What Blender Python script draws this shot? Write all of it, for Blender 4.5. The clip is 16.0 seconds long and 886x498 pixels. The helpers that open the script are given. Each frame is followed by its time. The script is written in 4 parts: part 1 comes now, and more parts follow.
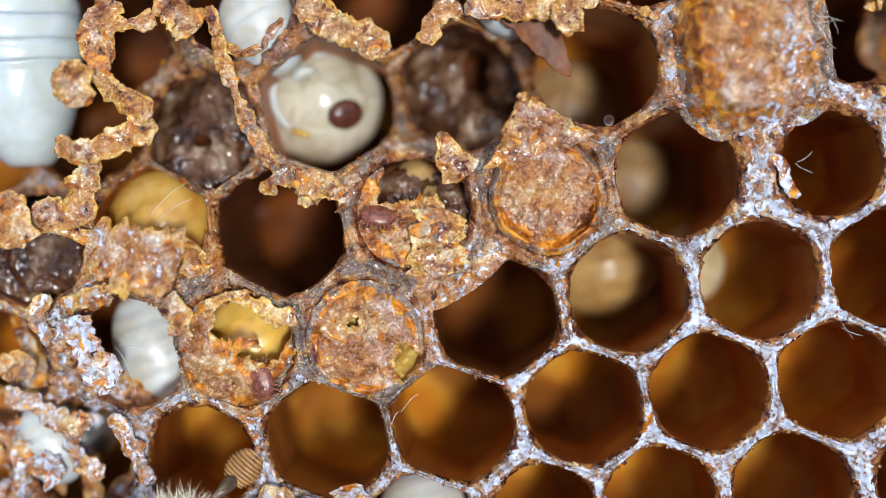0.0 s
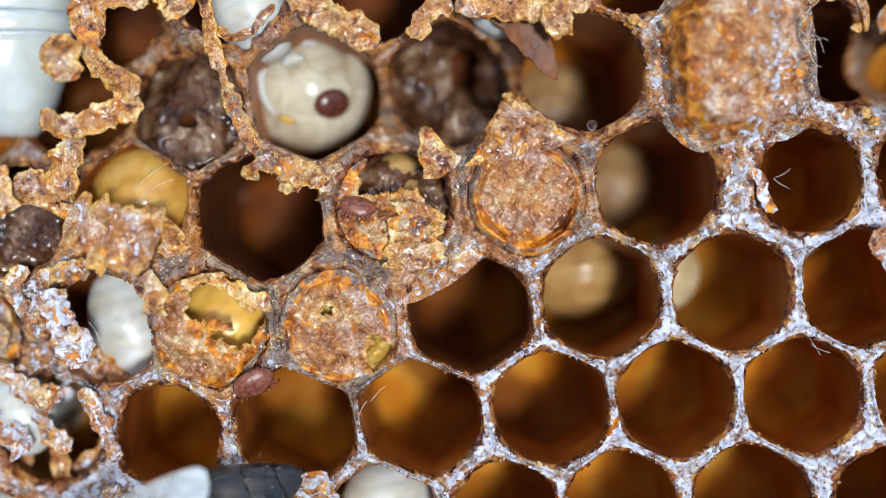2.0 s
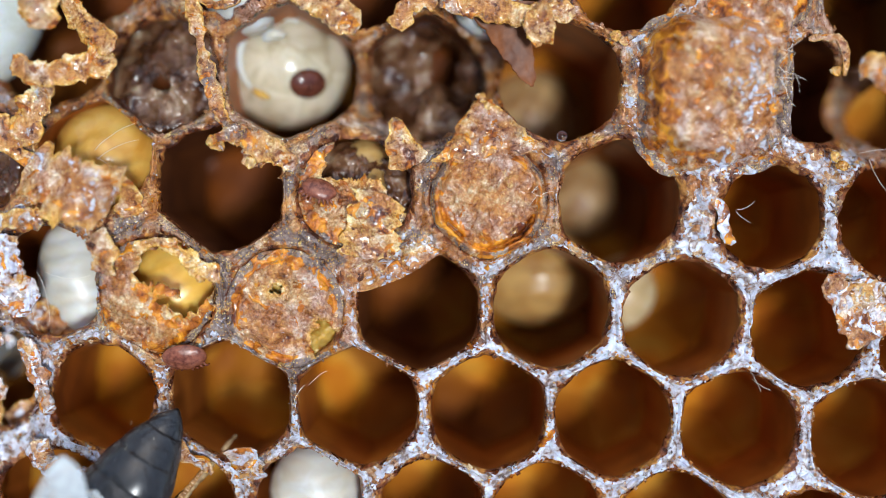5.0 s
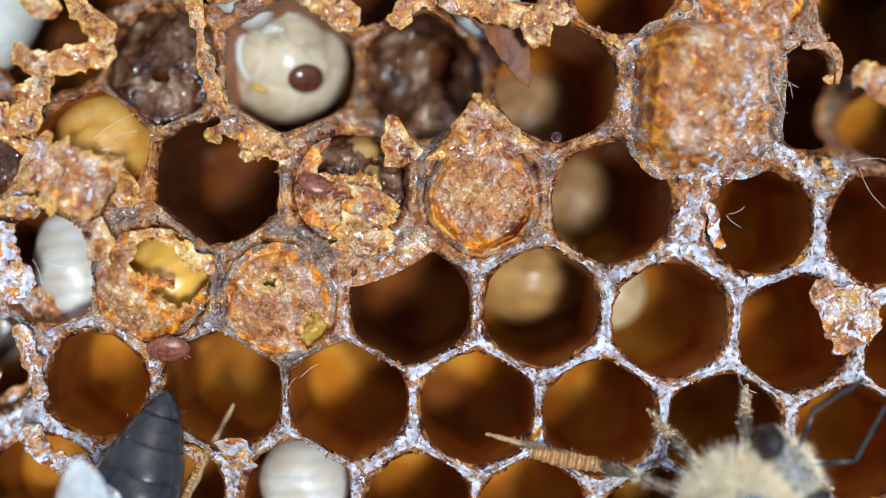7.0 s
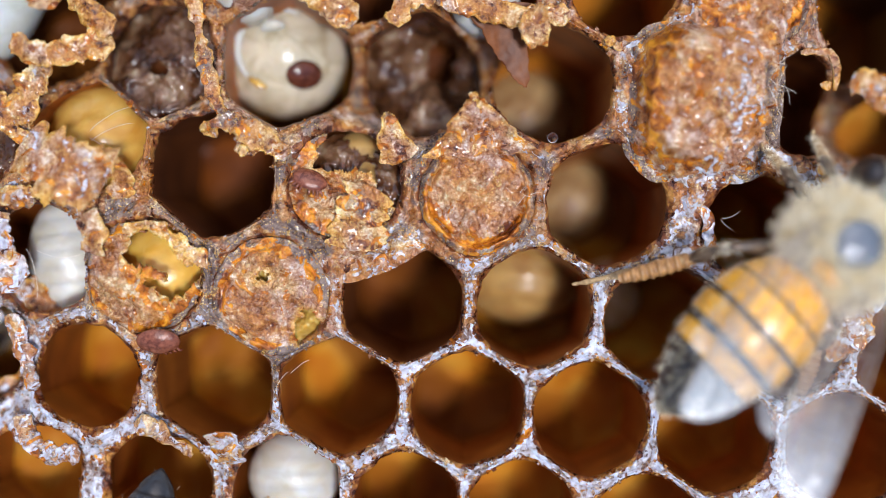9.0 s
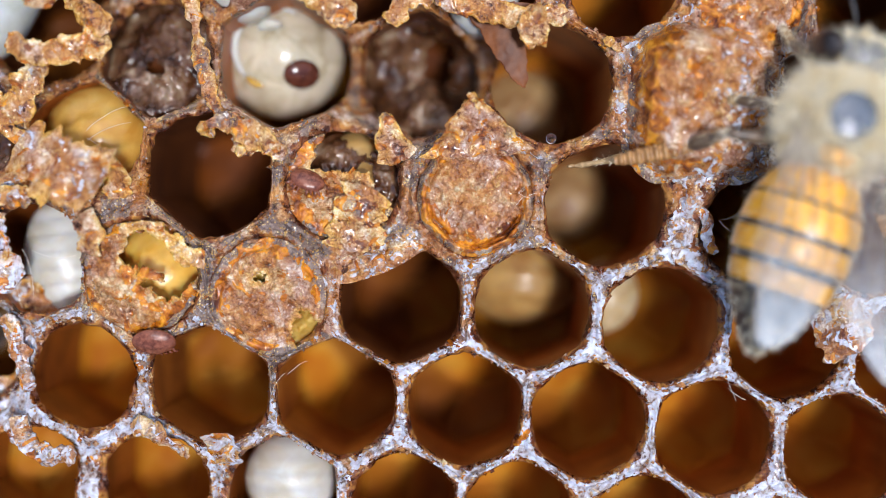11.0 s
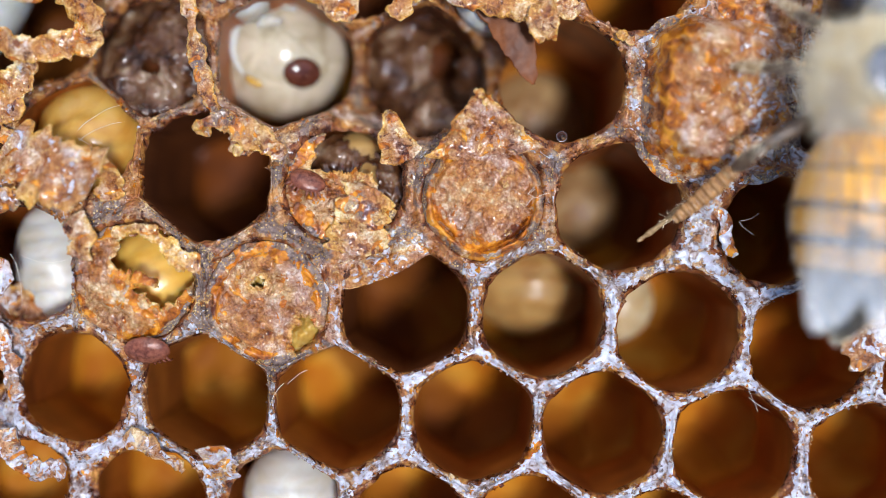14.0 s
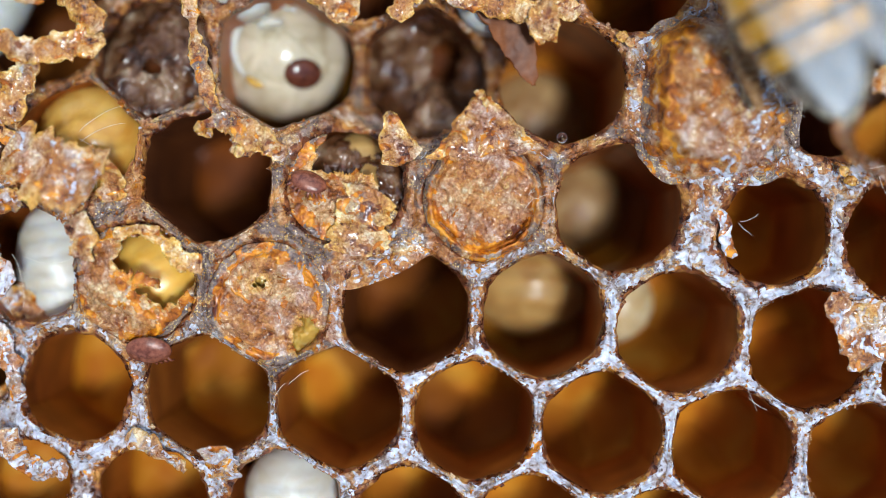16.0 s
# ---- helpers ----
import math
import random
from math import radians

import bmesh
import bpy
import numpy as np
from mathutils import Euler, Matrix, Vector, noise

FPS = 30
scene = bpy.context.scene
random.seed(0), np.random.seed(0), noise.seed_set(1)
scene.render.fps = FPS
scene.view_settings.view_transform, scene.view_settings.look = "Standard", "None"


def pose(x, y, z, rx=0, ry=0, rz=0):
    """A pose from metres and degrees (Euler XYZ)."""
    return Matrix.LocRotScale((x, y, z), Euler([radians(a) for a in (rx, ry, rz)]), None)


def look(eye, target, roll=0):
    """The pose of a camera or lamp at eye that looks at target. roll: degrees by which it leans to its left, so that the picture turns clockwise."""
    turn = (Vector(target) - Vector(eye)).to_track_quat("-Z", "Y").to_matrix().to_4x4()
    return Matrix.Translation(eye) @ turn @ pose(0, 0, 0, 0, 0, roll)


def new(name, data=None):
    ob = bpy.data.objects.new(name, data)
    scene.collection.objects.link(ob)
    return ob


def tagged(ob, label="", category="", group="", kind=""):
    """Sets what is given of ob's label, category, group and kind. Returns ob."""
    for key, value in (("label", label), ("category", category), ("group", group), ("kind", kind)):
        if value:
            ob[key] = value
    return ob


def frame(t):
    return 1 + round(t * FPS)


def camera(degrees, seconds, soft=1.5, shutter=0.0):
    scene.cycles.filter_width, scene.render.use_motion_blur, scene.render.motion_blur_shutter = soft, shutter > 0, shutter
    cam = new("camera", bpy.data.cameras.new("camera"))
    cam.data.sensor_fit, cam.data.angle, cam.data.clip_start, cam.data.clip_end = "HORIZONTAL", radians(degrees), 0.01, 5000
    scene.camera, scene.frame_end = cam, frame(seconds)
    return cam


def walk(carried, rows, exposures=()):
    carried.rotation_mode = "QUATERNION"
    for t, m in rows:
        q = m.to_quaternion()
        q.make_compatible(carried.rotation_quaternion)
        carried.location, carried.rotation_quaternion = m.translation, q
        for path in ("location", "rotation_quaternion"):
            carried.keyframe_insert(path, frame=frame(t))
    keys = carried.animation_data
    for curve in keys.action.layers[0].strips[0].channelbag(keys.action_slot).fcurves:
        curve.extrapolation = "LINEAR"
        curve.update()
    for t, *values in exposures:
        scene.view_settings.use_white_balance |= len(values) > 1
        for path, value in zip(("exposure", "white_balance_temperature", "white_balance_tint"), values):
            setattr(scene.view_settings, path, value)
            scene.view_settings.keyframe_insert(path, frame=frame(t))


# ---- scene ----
# A close view of brood comb. Lengths in the code are millimetres until MM turns them into metres.
MM = 0.001
cam = camera(40, 16.0, soft=0.75)
cam.data.dof.use_dof = True
cam.data.dof.aperture_fstop = 13.5
PATH = [
    (0.0, pose(-0.00180, -0.00020, 0.05027, 0.900, 1.560, -11.411)),
    (0.5, pose(-0.00200, -0.00028, 0.05047, 1.017, 1.345, -11.131)),
    (1.0, pose(-0.00209, -0.00029, 0.05052, 1.007, 1.073, -10.732)),
    (1.5, pose(-0.00204, -0.00009, 0.05053, 0.725, 0.717, -9.657)),
    (2.0, pose(-0.00130, -0.00014, 0.05062, 0.560, 0.987, -8.137)),
    (2.5, pose(-0.00058, -0.00043, 0.05053, 0.675, 0.770, -5.194)),
    (3.0, pose(-0.00021, -0.00040, 0.05053, 0.510, 0.499, -3.230)),
    (3.5, pose(-0.00006, -0.00049, 0.05040, 0.601, 0.415, -2.277)),
    (4.0, pose(-0.00019, -0.00039, 0.05036, 0.537, 0.293, -2.085)),
    (6.5, pose(0.00030, -0.00017, 0.05092, 0.179, 0.365, -0.093)),
    (7.0, pose(-0.00000, 0.00000, 0.05102, 0.001, 0.000, 0.000)),
    (7.5, pose(0.00053, -0.00016, 0.05097, 0.123, 0.362, 0.644)),
    (8.0, pose(0.00061, -0.00023, 0.05093, 0.208, 0.416, 0.817)),
    (8.5, pose(0.00066, -0.00032, 0.05089, 0.312, 0.440, 0.944)),
    (9.0, pose(0.00057, -0.00029, 0.05098, 0.265, 0.332, 1.217)),
    (11.5, pose(0.00042, -0.00007, 0.05064, 0.061, 0.069, 1.308)),
    (12.0, pose(0.00046, -0.00092, 0.04900, 1.184, 0.281, 0.972)),
    (12.5, pose(0.00055, -0.00085, 0.04880, 1.111, 0.432, 1.064)),
    (13.0, pose(0.00048, -0.00081, 0.04869, 1.092, 0.311, 1.079)),
    (13.5, pose(0.00027, -0.00100, 0.04854, 1.361, 0.274, 0.899)),
    (14.0, pose(0.00059, -0.00091, 0.04858, 1.217, 0.558, 1.139)),
    (14.5, pose(0.00061, -0.00083, 0.04860, 1.125, 0.566, 1.214)),
    (15.0, pose(0.00065, -0.00077, 0.04872, 1.043, 0.576, 1.327)),
    (15.5, pose(0.00045, -0.00079, 0.04889, 1.061, 0.399, 1.210)),
    (16.0, pose(0.00048, -0.00073, 0.04877, 1.031, 0.460, 1.142)),
]
# seconds, stops, kelvin, tint: the white balance drifts towards magenta while the bright bee is in view
walk(cam, PATH, [(0.0, 0.29, 6080, 7), (7.05, 0.29, 6080, 7), (7.45, 0.29, 6180, 14), (15.2, 0.29, 6180, 14), (15.9, 0.29, 6080, 6), (16.0, 0.29, 6080, 6)])

# ---- light: soft daylight from overhead, leaning in from the top edge ----
world = bpy.data.worlds.new("sky")
scene.world = world
world.use_nodes = True
sky = world.node_tree.nodes.new("ShaderNodeTexSky")
sky.sky_type, sky.sun_disc = "NISHITA", False
sky.sun_elevation, sky.sun_rotation = radians(62), radians(8)
sky.air_density, sky.dust_density = 1.0, 2.5
bg = world.node_tree.nodes["Background"]
world.node_tree.links.new(sky.outputs[0], bg.inputs[0])
bg.inputs[1].default_value = 0.13
sun = new("sun", bpy.data.lights.new("sun", "SUN"))
sun.data.energy, sun.data.angle, sun.data.color = 3.1, radians(8), (1.0, 0.99, 0.97)
sun.matrix_world = look((0.19, -0.18, 0.95), (0, 0, 0))


# ---- tools for shapes ----
def hash3(i, j, k, seed):
    n = (i * 374761393 + j * 668265263 + k * 2147483647 + seed * 974634777) & 0xFFFFFFFF
    n = ((n ^ (n >> 13)) * 1274126177) & 0xFFFFFFFF
    n = ((n ^ (n >> 16)) * 2246822519) & 0xFFFFFFFF
    return ((n ^ (n >> 15)) & 0xFFFF) / 32767.5 - 1.0


def grain(p, size, seed=0):
    """Smooth value noise from -1 to 1 at points p (n, 3), with features of that size."""
    q = np.asarray(p, float) / size
    f = np.floor(q)
    i, j, k = (f[:, a].astype(np.int64) for a in range(3))
    u = q - f
    u = u * u * (3 - 2 * u)
    out = 0
    for a in (0, 1):
        for b in (0, 1):
            for c in (0, 1):
                w = (u[:, 0] if a else 1 - u[:, 0]) * (u[:, 1] if b else 1 - u[:, 1]) * (u[:, 2] if c else 1 - u[:, 2])
                out = out + w * hash3(i + a, j + b, k + c, seed)
    return out


def rough(p, size, octaves=3, seed=0, fall=0.5):
    out, amp = 0, 1.0
    for o in range(octaves):
        out = out + amp * grain(p, size / 2 ** o, seed + 17 * o)
        amp *= fall
    return out


def mesh_from(name, verts, faces, slots=None, materials=(), smooth=True, attributes=None):
    me = bpy.data.meshes.new(name)
    me.from_pydata((np.asarray(verts) * MM).tolist(), [], faces if isinstance(faces, list) else faces.tolist())
    for m in materials:
        me.materials.append(m)
    if slots is not None:
        me.polygons.foreach_set("material_index", np.asarray(slots, np.int32))
    if smooth:
        me.polygons.foreach_set("use_smooth", np.ones(len(me.polygons), bool))
    for key, values in (attributes or {}).items():
        me.attributes.new(key, "FLOAT", "POINT").data.foreach_set("value", np.asarray(values, np.float32))
    me.update()
    return me


def part(name, me, parent=None, label="", at=None):
    ob = new(name, me)
    ob.parent = parent
    if at is not None:
        ob.matrix_basis = at
    if label:
        ob["label"] = label
    return ob


def grid_faces(rows, cols, wrap, start=0):
    i, j = np.meshgrid(np.arange(rows - 1), np.arange(cols if wrap else cols - 1), indexing="ij")
    k = (j + 1) % cols
    return (start + np.stack([i * cols + j, i * cols + k, (i + 1) * cols + k, (i + 1) * cols + j], -1)).reshape(-1, 4)


def lathe(profile, n=32, squash=1.0, caps=True):
    """Rings round the x axis: profile rows are (x, radius) or (x, radius, lift)."""
    a = np.linspace(0, 2 * np.pi, n, endpoint=False)
    pr = [(*r, 0)[:3] for r in profile]
    v = np.concatenate([np.stack([np.full(n, x), r * np.cos(a), r * squash * np.sin(a) + up], 1) for x, r, up in pr])
    f = grid_faces(len(pr), n, True)[:, ::-1].tolist()
    if caps:
        f += [list(range(n)), list(range((len(pr) - 1) * n, len(pr) * n))[::-1]]
    return v, f


def tube(points, radii, n=10, closed_ends=True):
    """A bent round bar through the points."""
    pts = np.asarray(points, float)
    radii = np.broadcast_to(np.asarray(radii, float), (len(pts),))
    tan = np.gradient(pts, axis=0)
    tan /= np.linalg.norm(tan, axis=1)[:, None] + 1e-9
    side = np.cross(tan, [0.13, 0.21, 0.97])
    side /= np.linalg.norm(side, axis=1)[:, None] + 1e-9
    up = np.cross(side, tan)
    a = np.linspace(0, 2 * np.pi, n, endpoint=False)
    v = (pts[:, None] + radii[:, None, None] * (np.cos(a)[None, :, None] * side[:, None] + np.sin(a)[None, :, None] * up[:, None])).reshape(-1, 3)
    f = grid_faces(len(pts), n, True)[:, ::-1].tolist()
    if closed_ends:
        f += [list(range(n)), list(range((len(pts) - 1) * n, len(pts) * n))[::-1]]
    return v, f


def joined(*pieces):
    vs, fs, n = [], [], 0
    for v, f in pieces:
        vs.append(np.asarray(v))
        fs += [[i + n for i in face] for face in f]
        n += len(v)
    return np.concatenate(vs), fs


def sheet(v, rows, cols, wrap, keep, thick):
    """A torn sheet: the kept quads of a grid of points, with thickness and closed edges."""
    q = grid_faces(rows, cols, wrap)
    q = q[keep[q].all(1)]
    n = len(v)
    low = v.copy()
    low[:, 2] -= thick
    edges = np.concatenate([q[:, [a, (a + 1) % 4]] for a in range(4)])
    key = np.sort(edges, 1)
    _, first, count = np.unique(key[:, 0] * n + key[:, 1], return_index=True, return_counts=True)
    rim = edges[first[count == 1]]
    side = np.stack([rim[:, 1], rim[:, 0], rim[:, 0] + n, rim[:, 1] + n], 1)
    faces = np.concatenate([q, q[:, ::-1] + n, side])
    used = np.unique(faces)
    back = np.full(2 * n, -1)
    back[used] = np.arange(len(used))
    return np.concatenate([v, low])[used], back[faces]


def curve_points(ctrl, n):
    """A smooth line through a few control points."""
    c = np.asarray(ctrl, float)
    t = np.linspace(0, len(c) - 1, n)
    i = np.clip(t.astype(int), 0, len(c) - 2)
    u = (t - i)[:, None]
    g = np.gradient(c, axis=0)
    a, b, ga, gb = c[i], c[i + 1], g[i], g[i + 1]
    return a * (1 + 2 * u) * (1 - u) ** 2 + ga * u * (1 - u) ** 2 + b * u * u * (3 - 2 * u) + gb * u * u * (u - 1)


def turned(v, deg):
    c, s = math.cos(radians(deg)), math.sin(radians(deg))
    v = np.asarray(v, float).copy()
    v[:, 0], v[:, 1] = c * v[:, 0] - s * v[:, 1], s * v[:, 0] + c * v[:, 1]
    return v


# ---- materials ----
def shader(name, **values):
    m = bpy.data.materials.new(name)
    m.use_nodes = True
    t = m.node_tree
    b = t.nodes["Principled BSDF"]
    for key, value in values.items():
        b.inputs[key.replace("_", " ")].default_value = value
    return m, t, b


def noise_node(t, scale, detail=4, rough_=0.55, distort=0.0, kind="ShaderNodeTexNoise"):
    """Noise in millimetres: features of about `scale` mm."""
    co = t.nodes.new("ShaderNodeTexCoord")
    n = t.nodes.new(kind)
    t.links.new(co.outputs["Object"], n.inputs["Vector"])
    n.inputs["Scale"].default_value = 1000.0 / scale
    if kind == "ShaderNodeTexNoise":
        n.inputs["Detail"].default_value, n.inputs["Roughness"].default_value, n.inputs["Distortion"].default_value = detail, rough_, distort
    return n.outputs[0]


def ramp(t, fac, *stops):
    r = t.nodes.new("ShaderNodeValToRGB")
    e = r.color_ramp.elements
    while len(e) < len(stops):
        e.new(0.5)
    for x, (at, c) in zip(e, stops):
        x.position = at
        x.color = (*c, 1) if len(c) == 3 else c
    t.links.new(fac, r.inputs[0])
    return r.outputs[0]


def mix(t, fac, a, b, how="MIX"):
    n = t.nodes.new("ShaderNodeMix")
    n.data_type, n.blend_type = "RGBA", how
    for value, sock in ((fac, n.inputs[0]), (a, n.inputs[6]), (b, n.inputs[7])):
        if hasattr(value, "node"):
            t.links.new(value, sock)
        elif isinstance(value, (int, float)):
            sock.default_value = value
        else:
            sock.default_value = (*value, 1)
    return n.outputs[2]


def bump(t, b, height, strength, distance_mm):
    n = t.nodes.new("ShaderNodeBump")
    n.inputs["Strength"].default_value = strength
    n.inputs["Distance"].default_value = distance_mm * MM
    t.links.new(height, n.inputs["Height"])
    t.links.new(n.outputs[0], b.inputs["Normal"])
    return n


def attribute(t, name):
    n = t.nodes.new("ShaderNodeAttribute")
    n.attribute_name = name
    return n.outputs["Fac"]


def wax_material():
    """Rim and capping wax: rust with pollen grains, grey propolis where `dull` is high, wet amber where `amber` is,
    pale wax with painted sky reflection where its own attribute is high, fresh yellow tears where `gold` is.
    """
    m, t, b = shader("comb_wax", Subsurface_Weight=0.12, Subsurface_Scale=0.00025, Roughness=0.4, Specular_IOR_Level=0.6, Coat_Weight=0.35, Coat_Roughness=0.16)
    b.inputs["Subsurface Radius"].default_value = (1.0, 0.45, 0.14)

    def plus(name, noise):
        n = t.nodes.new("ShaderNodeMath")
        n.operation = "ADD"
        t.links.new(attribute(t, name), n.inputs[0])
        t.links.new(noise, n.inputs[1])
        return n.outputs[0]

    def grains(size, spread):
        """Single grains: how far from the grain's middle, and a random value for each grain."""
        co = t.nodes.new("ShaderNodeTexCoord")
        v = t.nodes.new("ShaderNodeTexVoronoi")
        t.links.new(co.outputs["Object"], v.inputs["Vector"])
        v.inputs["Scale"].default_value = 1000.0 / size
        v.inputs["Randomness"].default_value = spread
        split = t.nodes.new("ShaderNodeSeparateColor")
        t.links.new(v.outputs["Color"], split.inputs[0])
        return v.outputs["Distance"], split.outputs[0], split.outputs[1]

    big = noise_node(t, 2.2, 4, 0.6, 0.6)
    patch = noise_node(t, 1.3, 4, 0.52, 1.2)
    mid = noise_node(t, 0.62, 5, 0.58, 0.7)
    fine = noise_node(t, 0.11, 3, 0.6, 0.3)
    tone = mix(t, 0.34, mix(t, 0.25, mid, patch), fine)
    # chewed rust wax, from burnt red-brown to orange
    rust = ramp(t, tone, (0.33, (0.055, 0.015, 0.005)), (0.43, (0.22, 0.068, 0.011)), (0.50, (0.37, 0.136, 0.022)), (0.57, (0.50, 0.240, 0.060)), (0.66, (0.70, 0.48, 0.25)))
    # dry crust, pinkish tan
    crust = ramp(t, tone, (0.33, (0.095, 0.038, 0.024)), (0.43, (0.245, 0.115, 0.070)), (0.51, (0.37, 0.215, 0.148)), (0.64, (0.76, 0.67, 0.61)))
    gilt = ramp(t, tone, (0.33, (0.10, 0.036, 0.010)), (0.43, (0.30, 0.145, 0.035)), (0.51, (0.50, 0.29, 0.085)), (0.64, (0.84, 0.70, 0.40)))
    crust = mix(t, ramp(t, noise_node(t, 2.8, 3, 0.5, 0.8), (0.47, (0, 0, 0)), (0.60, (0.7, 0.7, 0.7))), crust, gilt)
    base = mix(t, ramp(t, patch, (0.44, (0, 0, 0)), (0.60, (0.9, 0.9, 0.9))), rust, crust)
    # grey-brown propolis in the grooves, dusted with single grains of pollen
    dull = ramp(t, tone, (0.36, (0.052, 0.033, 0.028)), (0.46, (0.125, 0.082, 0.070)), (0.55, (0.235, 0.165, 0.130)), (0.66, (0.47, 0.37, 0.26)))
    far, pick_a, pick_b = grains(0.105, 1.0)
    dot = ramp(t, far, (0.34, (1, 1, 1)), (0.46, (0, 0, 0)))
    thick = ramp(t, mix(t, 0.5, patch, pick_a), (0.52, (0, 0, 0)), (0.56, (0.9, 0.9, 0.9)))
    pollen = mix(t, 1.0, dot, thick, "MULTIPLY")
    grain_tint = ramp(t, pick_b, (0.0, (0.36, 0.18, 0.02)), (0.6, (0.58, 0.36, 0.08)), (1.0, (0.78, 0.62, 0.32)))
    dull = mix(t, pollen, dull, grain_tint)
    base = mix(t, ramp(t, plus("dull", big), (0.57, (0, 0, 0)), (0.64, (1, 1, 1))), base, dull)
    # yellow drifts of pollen and wax flakes
    drift = ramp(t, mix(t, 0.3, noise_node(t, 0.8, 5, 0.58, 1.0), fine), (0.59, (0, 0, 0)), (0.63, (0.75, 0.75, 0.75)))
    base = mix(t, drift, base, ramp(t, tone, (0.42, (0.42, 0.20, 0.025)), (0.50, (0.66, 0.42, 0.11)), (0.60, (0.88, 0.76, 0.48))))
    # pale wet wax in strokes, the sky's bluish reflection painted in, rust and pits between
    pale = ramp(t, mix(t, 0.12, noise_node(t, 0.48, 4, 0.5, 1.0), fine), (0.35, (0.15, 0.085, 0.065)), (0.43, (0.38, 0.34, 0.34)), (0.52, (0.51, 0.53, 0.62)), (0.66, (0.66, 0.72, 0.83)))
    pale_sheen = ramp(t, plus("pale_sheen", noise_node(t, 0.60, 5, 0.56, 1.4)), (0.655, (0, 0, 0)), (0.69, (0.95, 0.95, 0.95)))
    col = mix(t, pale_sheen, base, pale)
    # fresh yellow wax on torn edges
    fresh = ramp(t, tone, (0.38, (0.22, 0.072, 0.006)), (0.46, (0.54, 0.245, 0.020)), (0.53, (0.76, 0.45, 0.075)), (0.62, (0.93, 0.82, 0.50)))
    col = mix(t, attribute(t, "gold"), col, fresh)
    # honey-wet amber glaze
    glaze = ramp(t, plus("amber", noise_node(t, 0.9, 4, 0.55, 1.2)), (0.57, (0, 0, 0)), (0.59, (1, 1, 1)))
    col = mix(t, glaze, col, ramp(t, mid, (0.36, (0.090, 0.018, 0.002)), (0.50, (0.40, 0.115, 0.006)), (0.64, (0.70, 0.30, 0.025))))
    # red-brown inner lip
    lip = ramp(t, plus("lip", noise_node(t, 0.4, 4, 0.55, 0.8)), (0.60, (0, 0, 0)), (0.64, (1, 1, 1)))
    col = mix(t, lip, col, ramp(t, mid, (0.40, (0.050, 0.012, 0.004)), (0.52, (0.20, 0.052, 0.009)), (0.64, (0.52, 0.23, 0.04))))
    t.links.new(col, b.inputs["Base Color"])
    dry = ramp(t, mid, (0.42, (0.24, 0.24, 0.24)), (0.56, (0.58, 0.58, 0.58)))
    dry = mix(t, pale_sheen, dry, (0.16, 0.16, 0.16))
    t.links.new(mix(t, glaze, dry, (0.07, 0.07, 0.07)), b.inputs["Roughness"])
    h = mix(t, mix(t, pale_sheen, (0.30, 0.30, 0.30), (0.12, 0.12, 0.12)), mid, fine)
    h = mix(t, 0.12, h, pale_sheen)
    h = mix(t, 0.10, h, pollen)
    h = mix(t, glaze, h, mix(t, 0.5, mid, (0.5, 0.5, 0.5)))
    bump(t, b, h, 1.0, 0.34)
    return m


def wall_material():
    m, t, b = shader("cell_wall", Roughness=0.42, Specular_IOR_Level=0.35)
    n = noise_node(t, 2.6, 4, 0.5, 0.3)
    col = ramp(t, n, (0.3, (0.19, 0.044, 0.008)), (0.55, (0.36, 0.096, 0.011)), (0.75, (0.50, 0.165, 0.02)))
    # near-black wall colour that carries the shade of deep cells
    old = ramp(t, n, (0.3, (0.022, 0.006, 0.003)), (0.7, (0.085, 0.024, 0.008)))
    t.links.new(mix(t, attribute(t, "wall_shade"), col, old), b.inputs["Base Color"])
    bump(t, b, noise_node(t, 0.6, 3), 0.12, 0.12)
    return m


def floor_material():
    """Cocoon-lined bottoms: each facet lighter or darker, the light inside the cell put into its colour."""
    m, t, b = shader("cell_floor", Roughness=0.5, Specular_IOR_Level=0.3)
    n = noise_node(t, 2.2, 3, 0.5, 0.4)
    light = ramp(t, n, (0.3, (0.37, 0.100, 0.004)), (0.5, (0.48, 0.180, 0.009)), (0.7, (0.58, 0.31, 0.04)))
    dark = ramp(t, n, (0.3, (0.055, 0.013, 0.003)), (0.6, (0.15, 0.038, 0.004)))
    t.links.new(mix(t, attribute(t, "facet_shade"), light, dark), b.inputs["Base Color"])
    bump(t, b, noise_node(t, 0.7, 4), 0.3, 0.2)
    return m


def larva_material(name, tint, deep, gloss=0.25):
    m, t, b = shader(name, Roughness=gloss, Specular_IOR_Level=0.5, Subsurface_Weight=0.6, Subsurface_Scale=0.0010)
    b.inputs["Subsurface Radius"].default_value = (1.0, 0.7, 0.4)
    col = ramp(t, noise_node(t, 1.4, 4, 0.55, 0.6), (0.32, deep), (0.62, tint))
    t.links.new(col, b.inputs["Base Color"])
    bump(t, b, noise_node(t, 0.35, 4), 0.12, 0.1)
    return m


def chitin(name, dark, light, rough_=0.35, scale=0.35, strength=0.4, depth=0.06, coat=0.0):
    m, t, b = shader(name, Roughness=rough_, Specular_IOR_Level=0.6, Coat_Weight=coat, Coat_Roughness=0.22)
    n = noise_node(t, scale, 5, 0.65, 0.3)
    t.links.new(ramp(t, n, (0.35, dark), (0.65, light)), b.inputs["Base Color"])
    bump(t, b, noise_node(t, scale * 0.35, 4), strength, depth)
    return m


